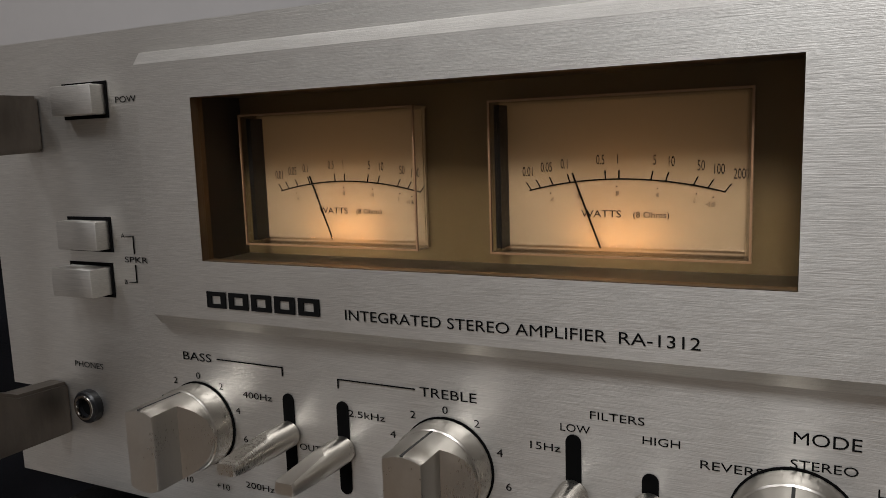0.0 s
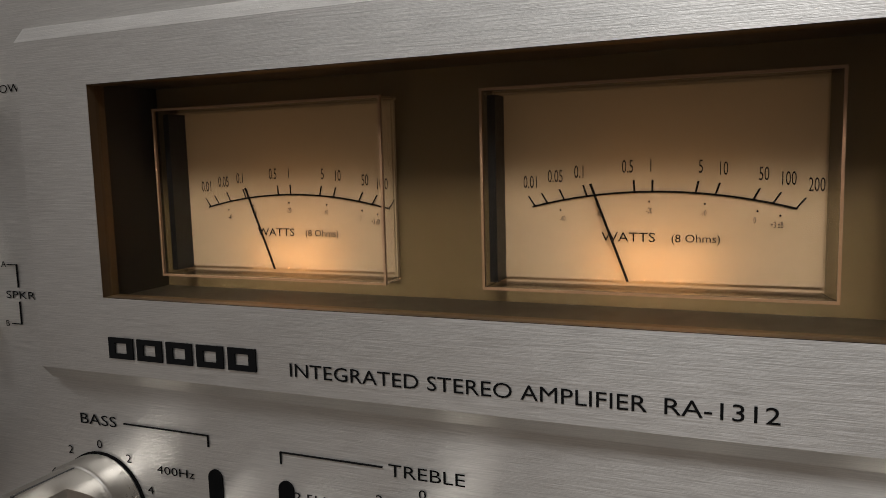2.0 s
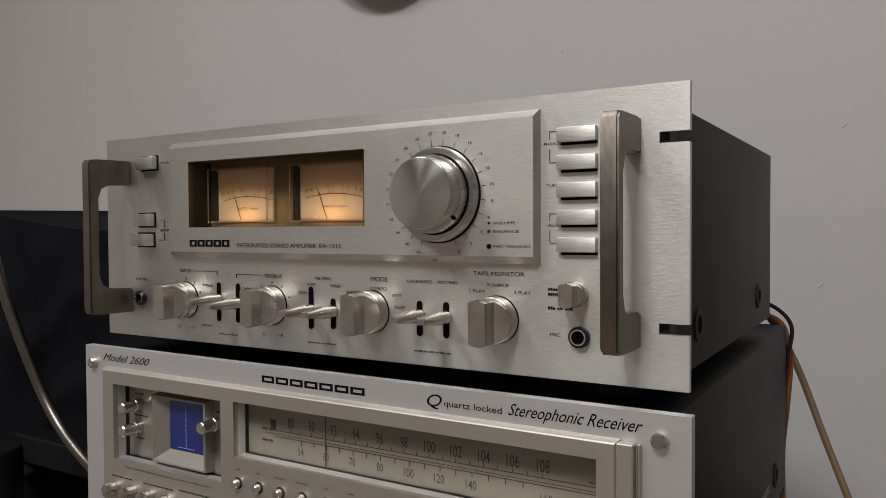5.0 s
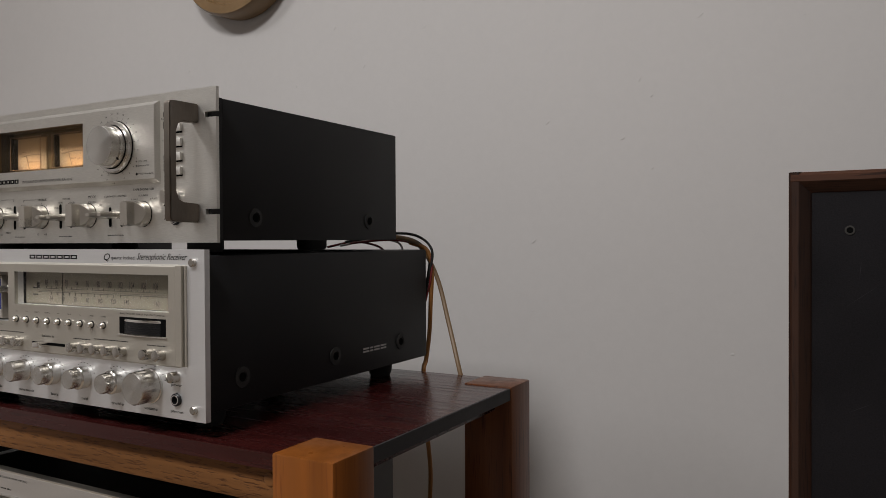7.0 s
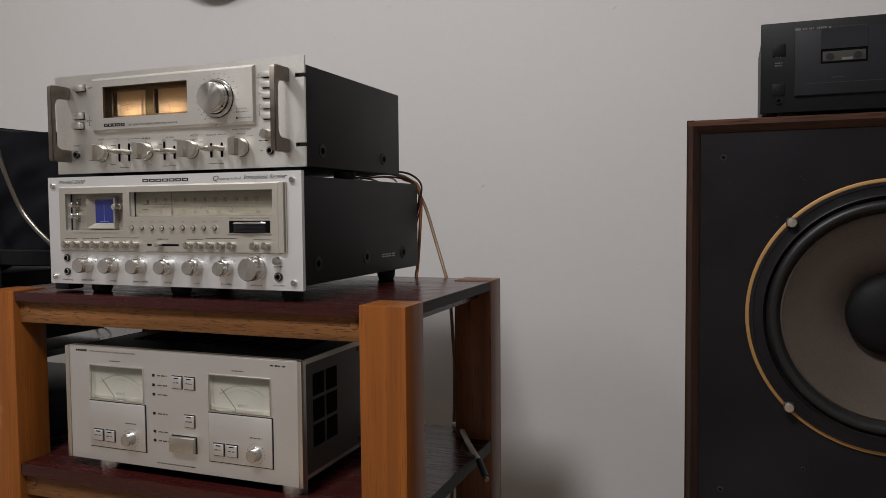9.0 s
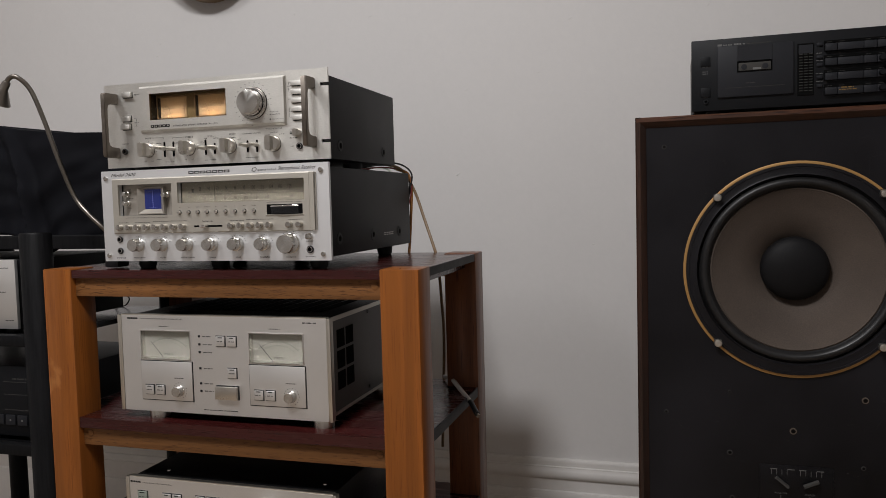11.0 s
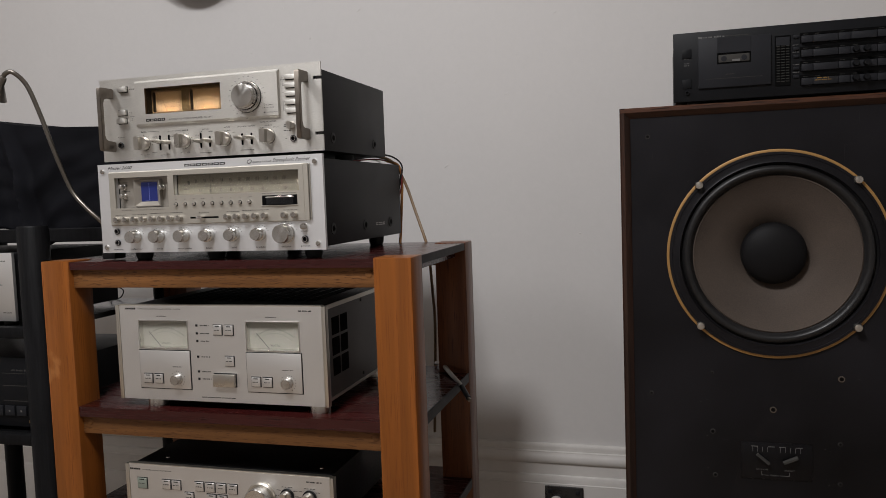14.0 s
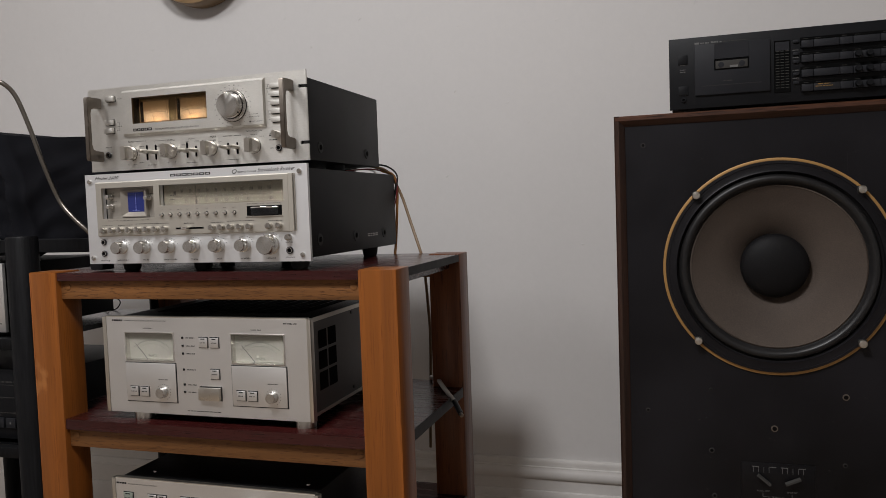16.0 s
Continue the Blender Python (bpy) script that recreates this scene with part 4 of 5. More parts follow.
    slot_b = part("balance_slot", box(-0.0360, 0.0260, y - 0.0002, y + 0.001, 0.6668, 0.6702), "hole", t, smooth=0)
    part("balance_slider", box(-0.0150, -0.0030, y - 0.014, y, 0.6655, 0.6715, 0.001), "chrome", t, "chrome balance slider")
    bars(words(-0.208, -0.182, 0.6775, 0.0010, 11) + words(-0.170, -0.135, 0.6775, 0.0010, 12) + words(-0.128, -0.052, 0.6790, 0.0010, 13) + words(0.042, 0.072, 0.6775, 0.0010, 14) + words(0.078, 0.135, 0.6790, 0.0010, 15)
         + words(0.165, 0.195, 0.6775, 0.0010, 16), t, y - 0.0001, "print_grey")
    letters("balance", t, -0.0055, 0.6765, y - 0.0002, 0.0030, align="CENTER", width=0.0220, bold=0.0)
    # lower knobs
    for i, (x, s, dbl) in enumerate(((-0.1660, "selector", 0), (-0.1120, "mode", 0), (-0.0555, "tone mode", 0), (-0.0005, "bass", 1), (0.0545, "mid", 1), (0.1110, "treble", 1), (0.1650, "volume", 0))):
        r = 0.0178 if s == "volume" else 0.0122
        turned_knob("control_knob", x, 0.6338, r, f - 0.0002, 0.022 if s != "volume" else 0.024, t, dbl)
        letters(s, t, x, 0.6075, f - 0.0002, 0.0032, align="CENTER", width=0.0034 * len(s), bold=0.0, space=1.0)
        tick = []
        for k in range(9):
            a = radians(20 + 17.5 * k)
            xx, zz = x + (r + 0.006) * math.cos(a), 0.6338 + (r + 0.0045) * math.sin(a)
            tick.append((xx - 0.0009, xx + 0.0009, zz - 0.0004, zz + 0.0004))
        bars(tick, t, f, "print_grey")
    jack(-0.2095, 0.6450, 0.0062, f, t)
    jack(-0.2095, 0.6225, 0.0062, f, t)
    jack(0.2050, 0.6225, 0.0068, f, t)
    small_button(0.2045, 0.6465, 0.0058, f, t, 0.010, "power_button")
    for s, x, z in (("dubbing", -0.2095, 0.6075), ("power", 0.2045, 0.6365), ("phones", 0.2050, 0.6085)):
        letters(s, t, x, z, f - 0.0002, 0.0028, align="CENTER", width=0.0031 * len(s), bold=0.0)
    for x, z in ((-0.2360, 0.7660), (0.2310, 0.7665), (-0.2365, 0.6135), (0.2310, 0.6140)):
        part("face_screw", turned(x, z, [(0.0043, f + 0.001), (0.0043, f - 0.0032), (0.0034, f - 0.0042)], 20), "button", t)
    letters("Model 2600", t, -0.2240, 0.7690, f - 0.0002, 0.0058, width=0.0580, shear=0.5, bold=0.0)
    # maker's mark as plain blocks
    bars([b for i in range(7) for b in hollow(-0.0460 + i * 0.0130, -0.0346 + i * 0.0130, 0.7686, 0.7734, 0.0014)], t, f, name="maker_mark")
    letters("Q", t, 0.0905, 0.7680, f - 0.0002, 0.0075, width=0.0105, shear=0.3)
    letters("quartz locked", t, 0.1025, 0.7690, f - 0.0002, 0.0038, width=0.0385, bold=0.0)
    letters("Stereophonic Receiver", t, 0.1450, 0.7690, f - 0.0002, 0.0068, width=0.0770, shear=0.5, bold=0.0)
    return t


receiver()


# ---- power amplifier and preamplifier ----
def framed_key(x0, x1, z0, z1, y, parent, mat="alu_lux", out=0.003):
    s = part("key_well", box(x0 - 0.0015, x1 + 0.0015, y - 0.0003, y + 0.001, z0 - 0.0015, z1 + 0.0015), "black_paint", parent, smooth=0)
    part("push_key", box(x0, x1, y - out, y, z0, z1, 0.0006), mat, s, "square silver push key")
    bars([(x0 + 0.005, x1 - 0.005, z1 - 0.0032, z1 - 0.0014)], s, y - out, "black")
    bars(words(x0 + 0.003, x1 - 0.003, (z0 + z1) / 2 - 0.001, 0.0018, int(x0 * 1e4) % 97), s, y - out, "print_grey")
    return s


def lux_meter(x0, x1, z0, z1, y, parent):
    w = part("meter_well", loft([rect(x0, x1, z0, z1, y + 0.0001, 0), rect(x0, x1, z0, z1, y - 0.0015, 0.0005), rect(x0, x1, z0, z1, y - 0.0015, 0.0022), rect(x0, x1, z0, z1, y + 0.0090, 0.0050)], False), "chrome", parent, "polished meter frame", smooth=0)
    c = part("meter_face", box(x0 + 0.004, x1 - 0.004, y + 0.0082, y + 0.0092, z0 + 0.004, z1 - 0.004), "lux_face", w, "pale green meter scale", smooth=0)
    bm = bmesh.new()
    cx, pz, R, yy = (x0 + x1) / 2, z0 - 0.020, 0.062, y + 0.0080
    for rad, th in ((R, 0.0004), (R - 0.007, 0.0003)):
        pv = []
        for i in range(25):
            a = -0.72 + 1.44 * i / 24
            pv.append([bm.verts.new((cx + q * math.sin(a), yy, pz + q * math.cos(a))) for q in (rad, rad + th)])
        for a, b in zip(pv, pv[1:]):
            bm.faces.new((a[0], b[0], b[1], a[1]))
    for i in range(29):
        a = -0.72 + 1.44 * i / 28
        l = 0.0042 if i % 4 == 0 else 0.0022
        d = Vector((math.cos(a), 0, -math.sin(a))) * 0.0003
        q0, q1 = Vector((cx + R * math.sin(a), yy, pz + R * math.cos(a))), Vector((cx + (R + l) * math.sin(a), yy, pz + (R + l) * math.cos(a)))
        bm.faces.new([bm.verts.new(v) for v in (q0 - d, q0 + d, q1 + d, q1 - d)])
    part("scale", bm, "print_grey", w, smooth=0)
    q0, q1 = Vector((cx - 0.012, yy - 0.001, z0 + 0.0045)), Vector((cx - 0.040, yy - 0.001, z0 + 0.036))
    d = Vector((0.0004, 0, 0.0003))
    bm = bmesh.new()
    bm.faces.new([bm.verts.new(v) for v in (q0 - d, q0 + d, q1 + d, q1 - d)])
    part("needle", bm, "black", w, smooth=0)
    letters("WATTS", w, cx, z0 + 0.0085, yy, 0.0045, align="CENTER", width=0.020, mat="print_grey")
    g = part("meter_glass", box(x0 + 0.003, x1 - 0.003, y + 0.0005, y + 0.0012, z0 + 0.003, z1 - 0.003), "clear", w, "clear meter glass")
    g.visible_shadow = False
    return w


def lux_front(t, x0, x1, z0, z1, y, holes=()):
    part("face_plate", plate(x0 + 0.009, x1 - 0.009, z0 + 0.001, z1 - 0.001, y, y + 0.010, holes), "alu_lux", t, "silver anodised front")
    for a, b in ((x0, x0 + 0.0085), (x1 - 0.0085, x1)):
        part("end_trim", box(a, b, y - 0.002, y + 0.012, z0, z1, 0.0015), "gold_alu", t, "pale gold end strip")
    part("top_trim", box(x0 + 0.0085, x1 - 0.0085, y + 0.0005, y + 0.012, z1 - 0.0015, z1 + 0.0015, 0.0006), "gold_alu", t)


def power_amplifier():
    x0, x1, z0, z1, y = -0.2435, 0.2290, 0.296, 0.492, -0.004
    t = thing("power_amplifier", (0.0, 0.18, 0.281), "silver power amplifier with two square meters, on the middle shelf", "amplifier")
    lux_front(t, x0, x1, z0, z1, y, [(-0.1910, -0.0735, 0.4020, 0.4625), (0.0560, 0.1735, 0.4020, 0.4625)])
    part("case", box(x0 + 0.010, x1 - 0.012, y + 0.010, 0.37, 0.300, 0.488, 0.0015), "black_steel", t, "dark grey ventilated cover")
    sx = x1 - 0.012
    part("side_frame", boxes([(sx, sx + 0.003, y + 0.012, 0.37, 0.482, 0.490), (sx, sx + 0.003, y + 0.012, 0.37, 0.300, 0.306)]), "gold_alu", t, smooth=0)
    part("side_panel", box(sx + 0.0001, sx + 0.0012, y + 0.0125, 0.3695, 0.3062, 0.4818), "lux_side", t, "brownish grey steel side panel", smooth=0)
    for i in range(2):
        for j in range(3):
            part("side_vent", box(sx - 0.001, sx + 0.0018, 0.045 + 0.042 * i, 0.080 + 0.042 * i, 0.345 + 0.041 * j, 0.380 + 0.041 * j), "hole", t, smooth=0)
    for yy, z in ((0.20, 0.476), (0.20, 0.316), (0.34, 0.316)):
        part("side_screw", sideways(yy, z, [(0.004, sx), (0.0035, sx + 0.003)], 12), "black_paint", t)
    part("top_vent", boxes([(-0.19 + 0.03 * i, -0.168 + 0.03 * i, 0.10, 0.33, 0.4879, 0.4888) for i in range(12)]), "hole", t, "dark top slits", smooth=0)
    for x in (-0.172, 0.197):
        for yy in (0.022, 0.32):
            part("foot", upright(x, yy, [(0.020, 0.281), (0.020, 0.296), (0.018, 0.301)]), "knob_warm", t, "turned metal foot")
    for a, b in ((-0.1910, -0.0735), (0.0560, 0.1735)):
        lux_meter(a, b, 0.4020, 0.4625, y, t)
        sub = part("lower_panel", box(a, b + 0.001, y - 0.0025, y, 0.3215, 0.3995, 0.0008), "alu_lux", t, "raised silver lower panel")
        part("panel_gap", boxes([(a - 0.0015, b + 0.0028, y - 0.0003, y + 0.0005, 0.3198, 0.4008)]), "black_paint", t, smooth=0)
        for k in (0.0105, 0.0355):
            framed_key(a + k, a + k + 0.019, 0.3330, 0.3510, y - 0.0025, t)
        turned_knob("attenuator_knob", a + 0.0890, 0.3420, 0.0104, y - 0.0025, 0.014, t)
        tick = []
        for i in range(15):
            q = radians(-60 + 20 * i)
            xx, zz = a + 0.0890 + 0.0160 * math.cos(q), 0.3420 + 0.0160 * math.sin(q)
            tick.append((xx - 0.0006, xx + 0.0006, zz - 0.0006, zz + 0.0006))
        bars(tick, t, y - 0.0026, "print_grey")
        bars(words(a + 0.078, a + 0.100, 0.3660, 0.0018, 3), t, y - 0.0026, "print_grey")
        bars(words(a + 0.045, a + 0.068, 0.4690, 0.0018, 4), t, y, "print_grey")
    for a, b, c, d in ((-0.0150, 0.0040, 0.4340, 0.4530), (0.0100, 0.0290, 0.4340, 0.4530), (0.0085, 0.0275, 0.3720, 0.3905)):
        framed_key(a, b, c, d, y, t)
    part("power_gap", box(-0.0195, 0.0315, y - 0.0003, y + 0.001, 0.3285, 0.3565), "black_paint", t, smooth=0)
    part("power_switch", box(-0.0180, 0.0300, y - 0.009, y, 0.3300, 0.3550, 0.0012), "knob_warm", t, "wide pale bronze power switch")
    for z in (0.4520, 0.4360, 0.4205, 0.3885, 0.3585, 0.3435):
        part("indicator", box(-0.0560, -0.0515, y - 0.0012, y + 0.0005, z - 0.0022, z + 0.0022, 0.0004), "black_paint", t, smooth=0)
        bars(words(-0.0460, -0.0260, z - 0.0012, 0.0022, int(z * 1e4) % 31), t, y, "print_grey")
    bars([(-0.2200 + 0.0042 * i, -0.2168 + 0.0042 * i, 0.4832, 0.4868) for i in range(6)], t, y, name="maker_mark")
    letters("TWIN-MONOLITHIC PURE CLASS A POWER AMPLIFIER", t, -0.1900, 0.4835, y - 0.0002, 0.0022, width=0.100)
    bars(words(0.172, 0.203, 0.4815, 0.0026, 8) + words(-0.050, 0.028, 0.3052, 0.0018, 9), t, y, "black")
    return t


power_amplifier()


def preamplifier():
    x0, x1, z0, z1, y = -0.2440, 0.2300, 0.046, 0.1575, -0.004
    t = thing("preamplifier", (0.0, 0.18, 0.030), "silver preamplifier with large volume knob, on the bottom shelf", "amplifier")
    lux_front(t, x0, x1, z0, z1, y)
    part("case", box(x0 + 0.010, x1 - 0.012, y + 0.010, 0.36, 0.050, 0.1545, 0.0015), "black_paint", t, "black lacquered cover")
    for x in (-0.18, 0.18):
        for yy in (0.03, 0.31):
            part("foot", upright(x, yy, [(0.016, 0.030), (0.017, 0.046), (0.016, 0.051)]), "rubber", t)
            part("cover_screw", upright(x, yy + 0.02, [(0.004, 0.1543), (0.0035, 0.1558)], 12), "chrome", t)
    framed_key(-0.2150, -0.1930, 0.1070, 0.1285, y, t, "green_key")
    for a, c in ((-0.1560, 0.1095), (-0.1325, 0.1095), (-0.0780, 0.1105), (-0.0525, 0.1105), (-0.0270, 0.1105), (-0.0015, 0.1105), (-0.1030, 0.0865), (-0.0510, 0.0865), (-0.0260, 0.0865)):
        framed_key(a, a + 0.020, c, c + 0.0185, y, t)
    k = part("volume_ring", turned(0.0730, 0.1060, [(0.0320, y), (0.0325, y - 0.003), (0.0300, y - 0.006)], 56), "gold_alu", t, "pale gold ring")
    part("volume_knob", turned(0.0730, 0.1060, [(0.0265, y - 0.005), (0.0265, y - 0.024), (0.0250, y - 0.026)], 56), "knob", t, "large turned aluminium knob")
    for x in (0.1295, 0.1780):
        part("knob_base", turned(x, 0.1145, [(0.0150, y), (0.0148, y - 0.003)], 32), "black_paint", t)
        bar_knob("selector_knob", x, 0.1145, 0.0120, y - 0.003, 0.018, t, w=0.5)
        row = []
        for i in range(6):
            q = radians(0 + 36 * i)
            row += words(x + 0.022 * math.cos(q) - 0.005, x + 0.022 * math.cos(q) + 0.005, 0.1135 + 0.019 * math.sin(q), 0.0016, i + 2)
        bars(row, t, y, "print_grey")
    bars([(-0.2330 + 0.0042 * i, -0.2298 + 0.0042 * i, 0.1452, 0.1488) for i in range(6)], t, y, name="maker_mark")
    letters("TWIN-MONOLITHIC PREAMPLIFIER", t, -0.2040, 0.1452, y - 0.0002, 0.0022, width=0.070)
    bars(words(0.172, 0.205, 0.1445, 0.0026, 8) + words(0.035, 0.05, 0.075, 0.002, 3) + words(-0.18, -0.13, 0.075, 0.002, 5), t, y, "black")
    return t


preamplifier()


# ---- loudspeaker and cassette deck ----
def holed_board(x0, x1, z0, z1, cx, cz, r, y0, y1, seg=64):
    """A board with a round opening."""
    edge = []
    for i in range(seg):
        a = 2 * math.pi * i / seg
        c, s = math.cos(a), math.sin(a)
        k = min([((x1 if c > 0 else x0) - cx) / c if abs(c) > 1e-6 else 9, ((z1 if s > 0 else z0) - cz) / s if abs(s) > 1e-6 else 9])
        edge.append((cx + k * c, cz + k * s))
    for px, pz in ((x0, z0), (x1, z0), (x1, z1), (x0, z1)):
        n = min(range(seg), key=lambda q: (edge[q][0] - px) ** 2 + (edge[q][1] - pz) ** 2)
        edge[n] = (px, pz)
    ring = [(cx + r * math.cos(2 * math.pi * i / seg), cz + r * math.sin(2 * math.pi * i / seg)) for i in range(seg)]
    return loft([[(a, y1, b) for a, b in ring], [(a, y0, b) for a, b in ring], [(a, y0, b) for a, b in edge], [(a, y1, b) for a, b in edge]], False)


def loudspeaker():
    x0, x1, f, z0, z1 = 0.770, 1.338, 0.233, -0.34, 0.853
    t = thing("loudspeaker", (1.054, 0.42, FLOOR), "large walnut loudspeaker with bare black baffle and big woofer", "loudspeaker")
    part("plinth", box(x0 + 0.03, x1 - 0.03, f + 0.04, 0.60, FLOOR, z0), "black_paint", t, "black recessed plinth")
    part("cabinet", box(x0 + 0.0005, x1 - 0.0005, f + 0.100, 0.62, z0, z1 - 0.0005, 0.001), "walnut", t, "dark walnut veneered cabinet")
    w = 0.020
    for a, b in ((x0, x0 + w), (x1 - w, x1)):
        inner = b if a == x0 else a
        outer = a if a == x0 else b
        s = 1 if a == x0 else -1
        bm = loft([[(outer, f + 0.003, z), (outer + s * 0.003, f, z), (outer + s * 0.009, f, z), (inner, f + 0.012, z), (inner, f + 0.1005, z), (outer, f + 0.1005, z)] for z in (z0, z1)])
        part("side_trim", bm, "walnut", t, "bevelled walnut edge", smooth=0)
    for c, s in ((z1, -1), (z0, 1)):
        bm = loft([[(x, f + 0.003, c + s * 0.0001), (x, f - 0.0004, c + s * 0.003), (x, f - 0.0004, c + s * 0.009), (x, f + 0.0118, c + s * w), (x, f + 0.1005, c + s * w), (x, f + 0.1005, c + s * 0.0001)] for x in (x0 + 0.002, x1 - 0.002)])
        part("cross_trim", bm, "walnut_across_lit", t, "bevelled walnut edge", smooth=0)
    bf = f + 0.0105
    part("baffle", holed_board(x0 + w, x1 - w, z0 + w, z1 - w, 1.0565, 0.5600, 0.198, bf, bf + 0.018), "baffle", t, "scuffed black painted baffle")
    cx, cz = 1.0565, 0.5600
    dr = part("woofer", loft([[(cx + r * math.cos(2 * math.pi * i / 96), y, cz + r * math.sin(2 * math.pi * i / 96)) for i in range(96)] for r, y in ((0.2005, bf + 0.001), (0.2005, bf - 0.0030), (0.1990, bf - 0.0040), (0.1955, bf - 0.0040), (0.1940, bf - 0.002))], False), "gold", t, "fifteen inch woofer with gold rim")
    bm = bmesh.new()
    prof = [(0.1955, -0.0035), (0.1945, -0.0075), (0.1900, -0.0080), (0.1895, -0.0070), (0.1790, -0.0072), (0.1760, -0.0085), (0.1745, -0.0050)]
    loft([[(cx + r * math.cos(2 * math.pi * i / 96), bf + y, cz + r * math.sin(2 * math.pi * i / 96)) for i in range(96)] for r, y in prof], False, bm)
    part("basket_ring", bm, "baffle", dr, "flat black clamping ring", smooth=50)
    bm = bmesh.new()
    prof = [(0.1746, -0.0050), (0.1720, 0.0010), (0.1700, -0.0040), (0.1665, -0.0085), (0.1625, -0.0100), (0.1585, -0.0085), (0.1550, -0.0030), (0.1530, 0.0005), (0.1500, 0.003)]
    loft([[(cx + r * math.cos(2 * math.pi * i / 96), bf + y, cz + r * math.sin(2 * math.pi * i / 96)) for i in range(96)] for r, y in prof], False, bm)
    part("surround", bm, "surround", dr, "ribbed black rubber surround", smooth=60)
    bm = bmesh.new()
    prof = [(0.1515, 0.001), (0.1490, -0.0005), (0.1460, 0.002), (0.1385, 0.0045), (0.1375, 0.0052), (0.1100, 0.0150), (0.0900, 0.0240), (0.0720, 0.0345), (0.0585, 0.0450)]
    loft([[(cx + r * math.cos(2 * math.pi * i / 96), bf + y, cz + r * math.sin(2 * math.pi * i / 96)) for i in range(96)] for r, y in prof], False, bm)
    part("cone", bm, "cone", dr, "grey paper cone", smooth=50)
    part("dust_cap", turned(cx, cz, [(0.0600, bf + 0.046)] + [(0.0600 * math.cos(a), bf + 0.030 - 0.024 * math.sin(a)) for a in [math.pi / 2 * k / 8 for k in range(8)]] + [(0.002, bf + 0.006)], 56), "dust_cap", dr, "domed black dust cap", smooth=60)
    for dx, dz in ((-0.1385, 0.137), (0.1385, 0.137), (0.1385, -0.137), (-0.1385, -0.137)):
        a = part("clamp", box(cx + dx - 0.007, cx + dx + 0.007, bf - 0.0105, bf + 0.001, cz + dz - 0.007, cz + dz + 0.007, 0.002), "rubber", dr)
        part("clamp_bolt", turned(cx + dx, cz + dz, [(0.0076, bf - 0.010), (0.0076, bf - 0.0155), (0.0066, bf - 0.0175), (0.0040, bf - 0.0180)], 12), "knob_warm", dr, "silver clamp bolt")
    rnd = random.Random(8)
    chips = []
    for x, z in ((0.925, 0.273), (1.052, 0.243), (1.152, 0.272), (0.925, 0.195), (1.150, 0.180), (0.930, 0.128), (1.150, 0.120), (0.86, 0.255), (0.90, 0.62), (0.885, 0.70), (0.93, 0.76), (1.20, 0.33), (0.865, 0.05)):
        for _ in range(3):
            a, b, w = x + rnd.uniform(-0.012, 0.012), z + rnd.uniform(-0.010, 0.010), rnd.uniform(0.001, 0.004)
            chips.append((a, a + w, b, b + rnd.uniform(0.0006, 0.0014)))
    bars(chips, t, bf - 0.0001, "print_grey", "paint_chips")
    bm = bmesh.new()
    for _ in range(46):
        x, z = rnd.choice(((rnd.uniform(0.80, 0.90), rnd.uniform(0.55, 0.80)), (rnd.uniform(0.80, 1.30), rnd.uniform(0.00, 0.34)), (rnd.uniform(1.15, 1.30), rnd.uniform(0.74, 0.82))))
        a, h, w = rnd.uniform(-0.5, 0.5) + rnd.choice((0, 1.4)), rnd.uniform(0.004, 0.022), rnd.uniform(0.00015, 0.0004)
        d, q = Vector((math.sin(a), 0, math.cos(a))) * h, Vector((math.cos(a), 0, -math.sin(a))) * w
        c = Vector((x, bf - 0.0002, z))
        bm.faces.new([bm.verts.new(v) for v in (c - d - q * 0.2, c - q, c + d - q * 0.2, c + d + q * 0.2, c + q, c - d + q * 0.2)])
    tagged(part("scratches", bm, "scuff", t, "faint pale scratches", smooth=0), kind="stuff")
    # crossover control plate
    q = part("control_plate", box(0.991, 1.119, bf - 0.002, bf + 0.001, 0.120, 0.192, 0.0012), "baffle", t, "black treble control plate")
    yy = bf - 0.0022
    for k, (px, ang) in enumerate(((1.030, 40), (1.080, -25))):
        d = Vector((math.cos(radians(-ang)), 0, math.sin(radians(-ang)))) * 0.014
        c = Vector((px, yy - 0.004, 0.162))
        n = Vector((-d.z, 0, d.x)).normalized() * 0.003
        bm = loft([[c - d - n, c + d - n, c + d + n, c - d + n], [v + Vector((0, -0.008, 0)) for v in (c - d - n * 0.6, c + d - n * 0.6, c + d + n * 0.6, c - d + n * 0.6)]])
        part("control_lever", bm, "print_grey", q, "small dull metal control lever", smooth=0)
        bars([(px - 0.018 + 0.009 * i, px - 0.0172 + 0.009 * i, 0.174, 0.184) for i in range(4 + k)] + [(px - 0.020, px - 0.008, 0.184, 0.1855), (px + 0.010, px + 0.022, 0.184, 0.1855)], q, yy, "print_dim")
    letters("ROLL-OFF", q, 1.018, 0.1375, yy, 0.0028, width=0.022, mat="print_dim")
    letters("ENERGY", q, 1.070, 0.1375, yy, 0.0028, width=0.018, mat="print_dim")
    letters("TREBLE", q, 1.043, 0.1265, yy, 0.0028, width=0.016, mat="print_dim")
    bars([(1.028, 1.029, 0.128, 0.135), (1.028, 1.041, 0.1275, 0.1283), (1.061, 1.079, 0.1275, 0.1283), (1.078, 1.079, 0.128, 0.135)], q, yy, "print_dim")
